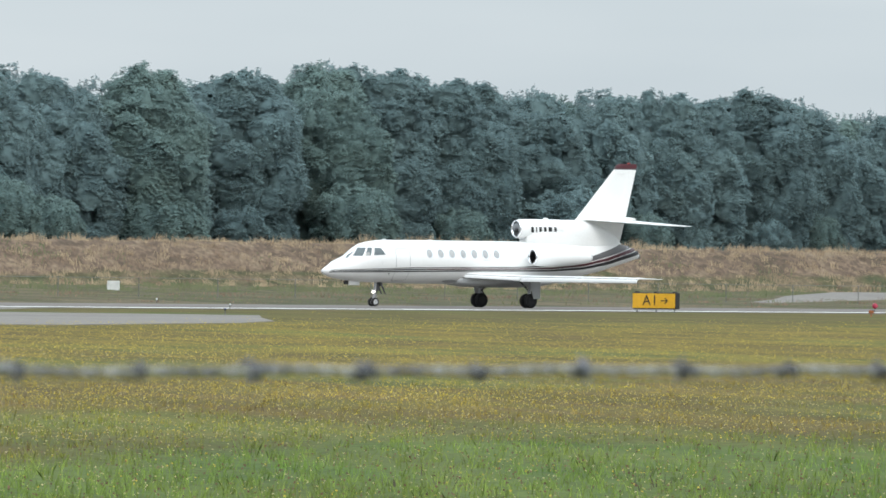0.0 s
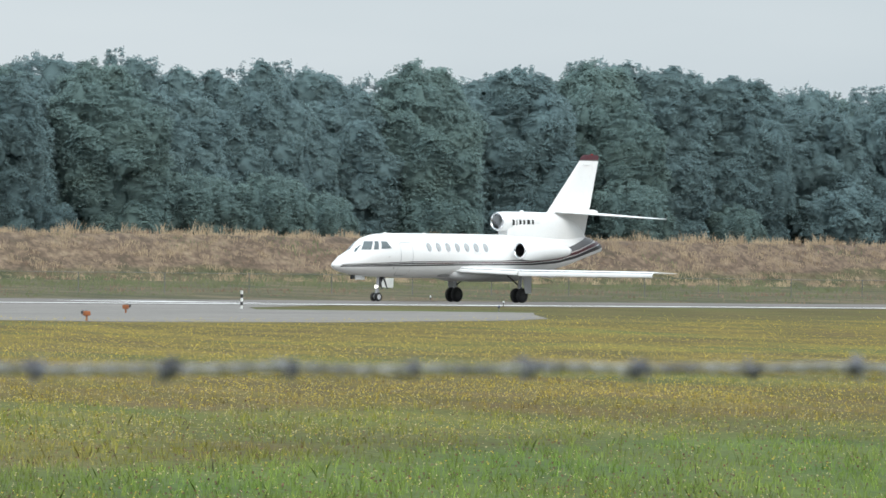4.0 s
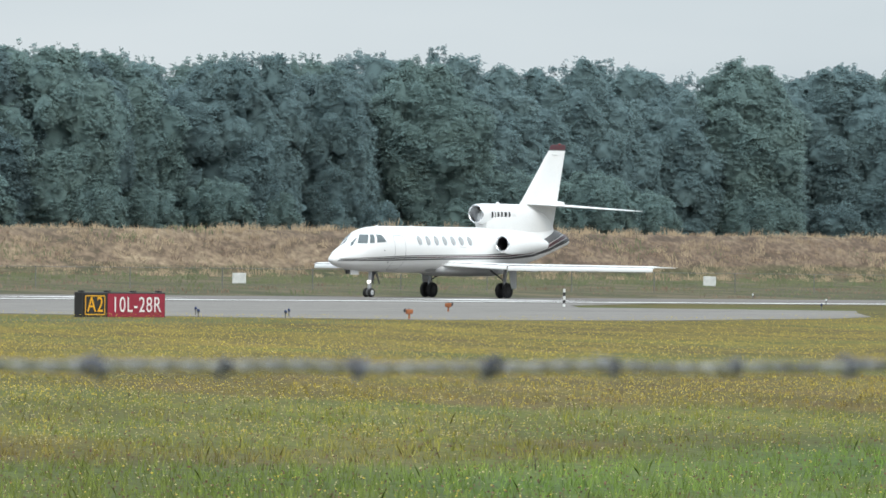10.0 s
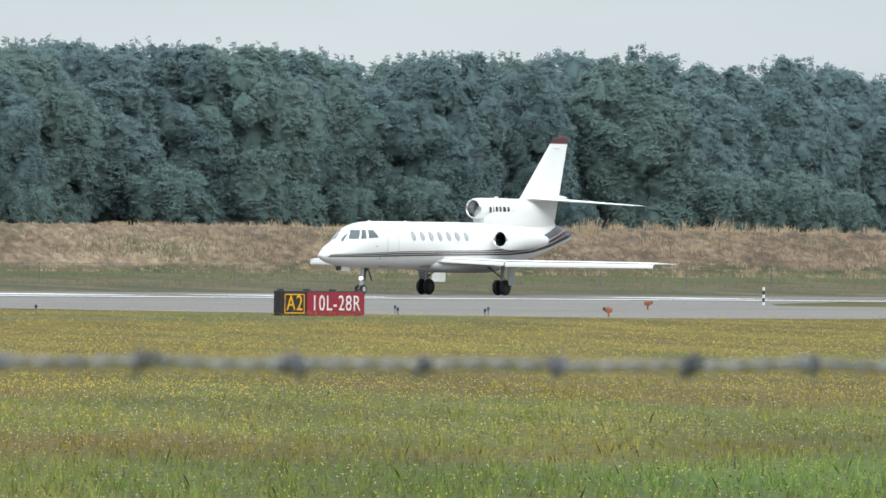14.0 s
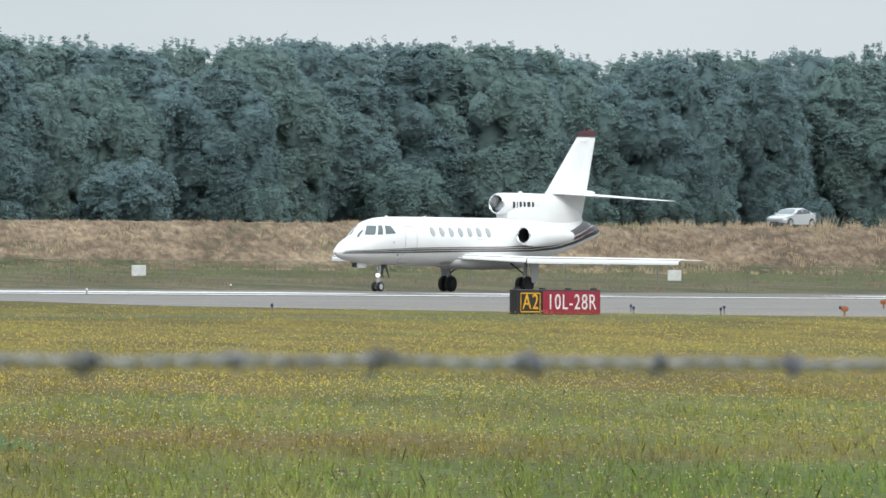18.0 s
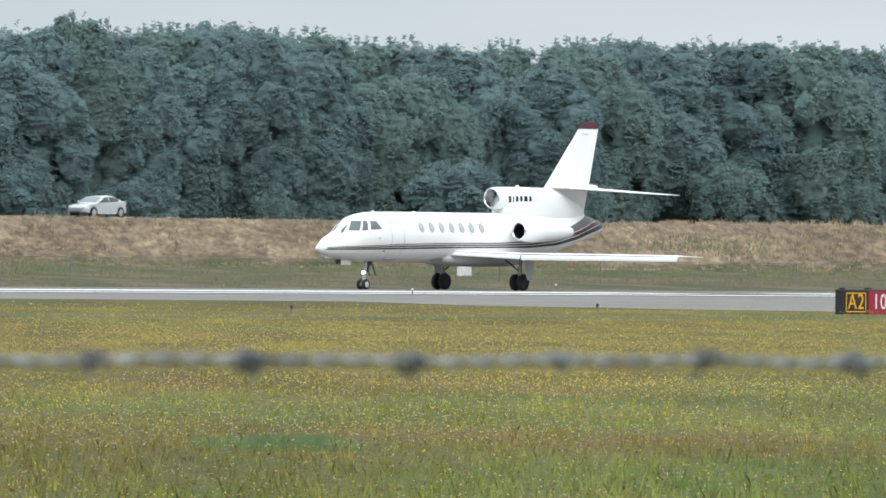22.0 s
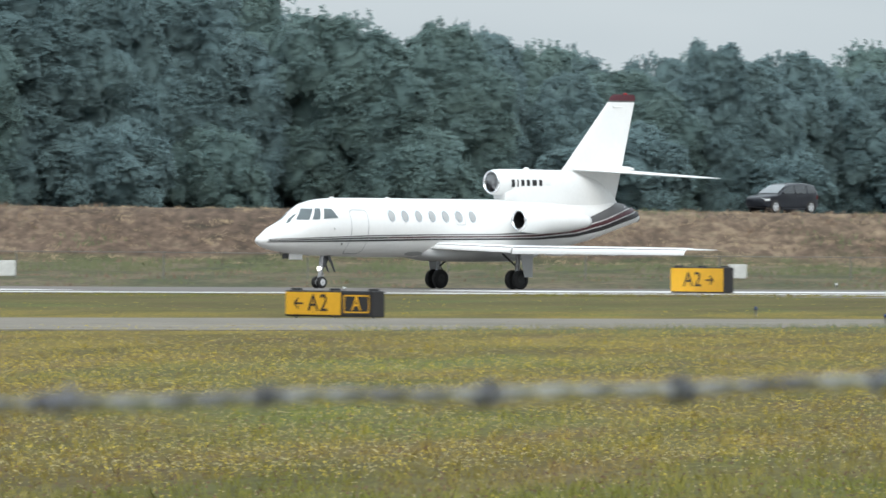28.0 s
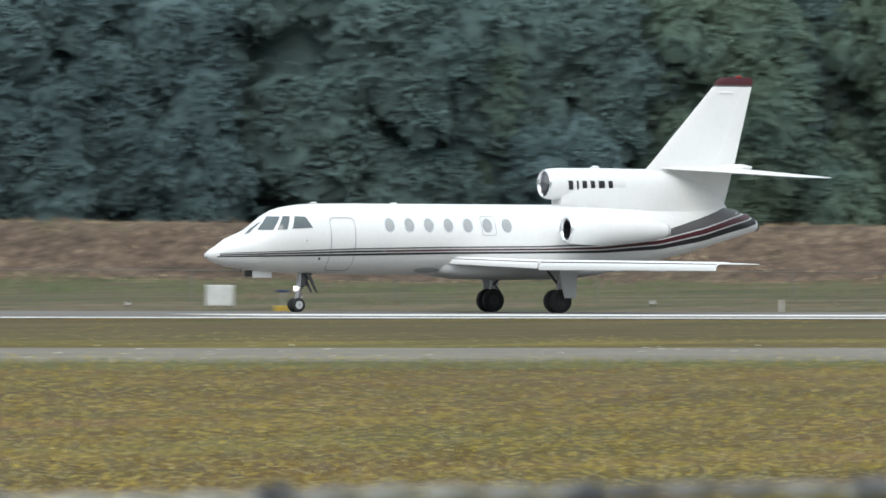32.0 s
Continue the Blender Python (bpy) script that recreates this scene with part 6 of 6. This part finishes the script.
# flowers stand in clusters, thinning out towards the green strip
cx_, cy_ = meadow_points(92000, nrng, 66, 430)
patchy = 0.5 + 0.5 * np.sin(cx_ * 0.045 + 1.3 * np.sin(cy_ * 0.07)) * np.sin(cy_ * 0.06 + 0.6 * np.sin(cx_ * 0.05))
patchy *= 0.55 + 0.45 * np.sin(cx_ * 0.31 + cy_ * 0.11) * np.sin(cy_ * 0.43)
prob = np.where(cy_ < 59 + 4 * np.sin(cx_ * 0.11), 0.022, np.where(cy_ < 151 + 45 * np.clip((cx_ - 165) / 40, 0, 1), 0.14 + 0.75 * patchy + 0.35 * (cy_ > 105) * (cx_ > 130), 0.04))
prob *= np.where(cy_ < 72, 0.55, 1.0)
prob *= 1 - 0.75 * np.exp(-((cx_ - 94) ** 2 + (cy_ - 69) ** 2) / 160)
k = nrng.random(len(cx_)) < prob
cx_, cy_ = cx_[k], cy_[k]
who = np.repeat(np.arange(len(cx_)), 9)
far_ = np.hypot(cx_, cy_)[who] / 110
fx_, fy_ = cx_[who] + nrng.normal(size=len(who)) * 0.16 * far_, cy_[who] + nrng.normal(size=len(who)) * 0.5 * far_
heads_object("yellow_flowers", fx_, fy_, nrng.uniform(0.02, 0.11, len(fx_)) * tall_verge(fx_, fy_), (0.008 + 0.022 * nrng.random(len(fx_)) ** 2) * (0.62 + 0.0038 * fy_), M_FLOWER, "small yellow meadow flowers scattered through the grass", nrng)
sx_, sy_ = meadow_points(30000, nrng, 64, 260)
heads_object("seed_heads", sx_, sy_, nrng.uniform(0.03, 0.14, len(sx_)), nrng.uniform(0.010, 0.026, len(sx_)), M_SEED, "brown dry seed heads above the grass", nrng)
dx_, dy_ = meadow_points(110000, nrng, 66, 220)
k = nrng.random(len(dx_)) < np.where(dy_ < 58, 0.2, 1.0)
dx_, dy_ = dx_[k], dy_[k]
heads_object("dry_flower_heads", dx_, dy_, nrng.uniform(0.02, 0.09, len(dx_)), nrng.uniform(0.008, 0.024, len(dx_)) * (0.62 + 0.0035 * dy_), M_DRY, "pale dry flower heads all over the meadow", nrng)
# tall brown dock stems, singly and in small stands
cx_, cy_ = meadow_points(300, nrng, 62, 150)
who = np.repeat(np.arange(len(cx_)), 5)
px_, py_ = cx_[who] + nrng.normal(size=len(who)) * 0.12, cy_[who] + nrng.normal(size=len(who)) * 0.12
ph_ = nrng.uniform(0.06, 0.14, len(cx_))[who] * nrng.uniform(0.6, 1.1, len(who))
blades_object("dock_stems", px_, py_, np.full(len(who), -0.05), ph_, nrng.uniform(0.006, 0.013, len(who)), nrng.uniform(0.05, 0.6, len(who)), M_DOCK, "dark brown dock stems standing over the meadow", nrng)
# growth that leans over the taxiway's ragged end
vx, vy = nrng.uniform(138, 235, 9000), nrng.uniform(0, 1, 9000)
vy = np.interp(vx, [138, 162, 178, 190, 235], [150.5, 157, 166, 169.5, 171]) - 7 * vy ** 2
vh = nrng.uniform(0.06, 0.19, len(vx))
blades_object("uncut_verge_grass", vx, vy, np.full(len(vx), -0.05), vh, nrng.uniform(0.008, 0.018, len(vx)), nrng.uniform(0.1, 0.5, len(vx)), M_BWEED, "uncut grass along the taxiway's ragged end", nrng)
vx, vy = nrng.uniform(60, 104, 7000), nrng.uniform(142, 151, 7000)
vh = nrng.uniform(0.07, 0.17, len(vx)) * np.clip((106 - vx) / 14, 0.2, 1)
blades_object("taxiway_edge_grass", vx, vy, np.full(len(vx), -0.05), vh, nrng.uniform(0.01, 0.025, len(vx)), nrng.uniform(0.05, 0.4, len(vx)), M_BWEED, "tall grass along the taxiway edge", nrng)
# long grass at the runway's near edge
vx, vy = nrng.uniform(60, 258, 22000), 247.7 - 5 * nrng.random(22000) ** 1.5
vh = nrng.uniform(0.06, 0.24, len(vx)) * np.clip((262 - vx) / 10, 0.3, 1) * np.clip((vx - 200) / 60, 0.4, 1) * (0.8 + 0.3 * np.sin(vx * 0.5) * np.sin(vx * 0.13))
blades_object("runway_edge_grass", vx, vy, np.full(len(vx), -0.05), vh, nrng.uniform(0.015, 0.04, len(vx)), nrng.uniform(0.1, 0.5, len(vx)), M_GRASS, "long uncut grass at the runway edge", nrng)
# darker tufts standing out of the meadow
tx, ty = [], []
for cx, cy, r, m in ((71.2, 59.6, 0.30, 1800), (71.5, 60.0, 0.62, 800), (70.9, 59.2, 0.7, 300), (138.1, 129.6, 0.30, 300), (137.3, 127.5, 0.22, 120)):
    a, q = nrng.uniform(0, 2 * math.pi, m), r * np.sqrt(nrng.random(m))
    tx.append(cx + q * np.cos(a) * 1.3)
    ty.append(cy + q * np.sin(a))
tx, ty = np.concatenate(tx), np.concatenate(ty)
blades_object("grass_tufts", tx, ty, np.full(len(tx), -0.05), nrng.uniform(0.06, 0.17, len(tx)), nrng.uniform(0.005, 0.010, len(tx)), nrng.uniform(0.2, 0.7, len(tx)), M_WEED, "dark green grass tufts standing above the meadow", nrng)
ux_, uy_ = nrng.uniform(70, 122, 380), 149.5 - nrng.random(380) ** 2 * 7
ux_[:40], uy_[:40] = 184 + nrng.normal(size=40) * 1.6, 171 + nrng.normal(size=40) * 1.0
ux_[40:100], uy_[40:100] = 207.6 + nrng.normal(size=60) * 1.3, 187 + nrng.normal(size=60) * 2.5
heads_object("white_umbels", ux_, uy_, nrng.uniform(0.06, 0.28, 380), nrng.uniform(0.016, 0.040, 380), M_UMBEL, "white umbel flowers along the taxiway edge", nrng)

# the levee's tall dry grass and green weeds, in clumps
def clumps(count, each, x0, x1, y0, y1, spread):
    """Blade roots gathered round random clump centres; gives x, y and each blade's clump."""
    who = np.repeat(np.arange(count), each)
    cx, cy = nrng.uniform(x0, x1, count), nrng.uniform(y0, y1, count)
    size = spread * nrng.uniform(0.4, 1.3, count)
    x = cx[who] + nrng.normal(size=len(who)) * size[who]
    y = cy[who] + nrng.normal(size=len(who)) * size[who] * 0.5
    return x, y, who


lx, ly, who = clumps(5600, 14, 165, 860, 437, 452.4, 0.45)
ly = np.minimum(ly, 452.6)
lz = np.array([ground_z(a, b) for a, b in zip(lx, ly)])
tall = (0.14 + 0.42 * nrng.random(5600) ** 2)[who]
rise = np.clip((lx - 560) / 40, 0.0, 1)
crest = (ly > 447) * (np.clip((lx - 575) / 30, 0, 1) + 0.4 * (lx < 395))
lush = np.sin(lx * 0.55) * np.sin(lx * 0.17 + 1) + 0.6 * np.sin(lx * 0.071)
straw_h = tall * nrng.uniform(0.6, 1.2, len(lx)) * (0.38 + 0.62 * rise) * (1 + 0.9 * crest * np.clip(lush + 0.2, 0, 1))
straw_w = nrng.uniform(0.025, 0.06, len(lx))
blades_object("dry_bank_grass", lx, ly, lz - 0.03, straw_h, straw_w, nrng.uniform(0.15, 0.6, len(lx)), M_STRAW, "tall straw-coloured dry grass on the levee bank", nrng)
lx, ly, who = clumps(1700, 14, 165, 860, 436, 450, 0.5)
lz = np.array([ground_z(a, b) for a, b in zip(lx, ly)])
blades_object("dead_bank_stalks", lx, ly, lz - 0.03, (0.10 + 0.35 * nrng.random(1700) ** 2)[who] * nrng.uniform(0.6, 1.2, len(lx)), nrng.uniform(0.03, 0.07, len(lx)), nrng.uniform(0.2, 0.7, len(lx)), M_STALK, "brown dead stalks among the bank's dry grass", nrng)
lx, ly, who = clumps(2600, 16, 165, 860, 396, 440, 0.8)
lx[:900], ly[:900] = 574 + nrng.normal(size=900) * 5.0, 443.5 + nrng.normal(size=900) * 1.0
# weeds climb the bank in patches
lx[900:4100], ly[900:4100] = (nrng.uniform(200, 830, 64)[:, None] + nrng.normal(size=(64, 50)) * 1.6).ravel(), (nrng.uniform(438, 448, 64)[:, None] + nrng.normal(size=(64, 50)) * 0.8).ravel()
lz = np.array([ground_z(a, b) for a, b in zip(lx, ly)])
blades_object("bank_weeds", lx, ly, lz - 0.03, (0.1 + 0.4 * nrng.random(2600) ** 2)[who] * nrng.uniform(0.6, 1.1, len(lx)), nrng.uniform(0.04, 0.09, len(lx)), nrng.uniform(0.2, 0.8, len(lx)), M_BWEED, "green and olive weeds at the levee's foot", nrng)

lx, ly, who = clumps(3000, 12, 150, 860, 304, 398, 1.0)
lz = np.array([ground_z(a, b) for a, b in zip(lx, ly)])
tall = (0.05 + 0.26 * nrng.random(3000) ** 2.5)[who]
dry_ = nrng.random(3000)[who] < 0.45
for pick_, mat_, nm_, lb_ in ((~dry_, M_BWEED, "verge_weeds", "olive weeds on the verge beyond the runway"), (dry_, M_STALK, "verge_dry_grass", "dry brown grass on the verge beyond the runway")):
    m = int(pick_.sum())
    blades_object(nm_, lx[pick_], ly[pick_], lz[pick_] - 0.03, tall[pick_] * nrng.uniform(0.6, 1.1, m), nrng.uniform(0.03, 0.08, m), nrng.uniform(0.2, 0.8, m), mat_, lb_, nrng)

# ---- what moves ----
def motions():
    walk(jet, [(t, pose(x, y, 0.003, 0, 0, 180 - a)) for t, x, y, a in (
(0, 432.47, 267.44, 23.42), (0.5, 430.08, 268.15, 21.14), (1, 427.72, 268.84, 18.84), (1.5, 425.43, 269.47, 16.58),
(2, 423.20, 270.05, 14.45), (2.5, 421.05, 270.54, 12.56), (3, 418.89, 271.04, 11.03), (3.5, 416.79, 271.49, 9.93),
(5.5, 408.69, 272.86, 7.87), (6, 406.68, 273.09, 6.97), (6.5, 404.65, 273.33, 5.94), (7, 402.64, 273.52, 4.84),
(7.5, 400.62, 273.67, 3.95), (8, 398.62, 273.77, 3.32), (8.5, 396.62, 273.84, 2.62), (9, 394.64, 273.87, 1.92),
(9.5, 392.66, 273.90, 1.11), (10, 390.70, 273.91, 0.00), (10.5, 388.75, 273.91, 0.00), (11, 386.82, 273.91, 0.00),
(11.5, 384.90, 273.91, 0.00), (12, 383.05, 273.91, 0.00), (12.5, 381.23, 273.91, 0.00), (13, 379.43, 273.91, 0.00),
(13.5, 377.61, 273.91, 0.00), (15.5, 370.44, 273.91, 0.00), (16, 368.61, 273.91, 0.00), (16.5, 366.74, 273.91, 0.00),
(17, 364.83, 273.91, 0.00), (17.5, 362.95, 273.91, 0.00), (18, 360.89, 273.91, 0.00), (18.5, 358.80, 273.91, 0.00),
(19, 356.64, 273.91, 0.00), (19.5, 354.35, 273.91, 0.00), (20, 351.81, 273.91, 0.00), (20.5, 349.15, 273.91, 0.00),
(21, 346.13, 273.91, 0.00), (21.5, 342.85, 273.91, 0.00), (22, 339.19, 273.91, 0.00), (22.5, 335.18, 273.91, 0.00),
(23, 330.80, 273.91, 0.00), (23.5, 325.92, 273.91, 0.00), (24, 320.59, 273.91, 0.00), (24.5, 314.79, 273.91, 0.00),
(25, 308.52, 273.91, 0.00), (25.5, 301.65, 273.91, 0.00), (26, 294.12, 273.91, 0.00), (26.5, 285.98, 273.91, 0.00),
(28.5, 246.42, 273.91, 0.00), (29, 234.63, 273.91, 0.00), (29.5, 222.26, 273.91, 0.00), (30, 209.00, 273.91, 0.00),
(30.5, 195.09, 273.91, 0.00), (31, 180.93, 273.91, 0.00), (31.5, 166.13, 273.91, 0.00), (32, 150.03, 273.91, 0.00))])
    road = [(t, ground_z(x, 455) + 0.032, x) for t, x in SEDAN_X]
    walk(sedan, [(t, pose(x, ROAD_Y, z, 0, 0, 180)) for t, z, x in road])
    road = [(t, ground_z(x, 455) + 0.032, x) for t, x in SUV_X]
    walk(suv, [(t, pose(x, ROAD_Y, z, 0, 0, 180)) for t, z, x in road])


SEDAN_X = [(0.0, 1120.0)] + [(17.5, 651.9), (18, 638.0), (18.5, 624.0), (19, 610.4), (20, 582.0), (20.5, 568.5), (21, 554.6), (21.5, 541.0), (22, 527.1), (22.5, 514.1), (30.5, 297.8), (31, 284.0), (31.5, 272.4), (32, 258.5)]
SUV_X = [(0.0, 1170.4)] + [(23, 591.0), (23.5, 576.4), (24, 562.9), (24.5, 549.7), (25, 536.4), (25.5, 522.7), (26, 508.8), (26.5, 495.0), (28.5, 440.3), (32, 344.6)]
motions()
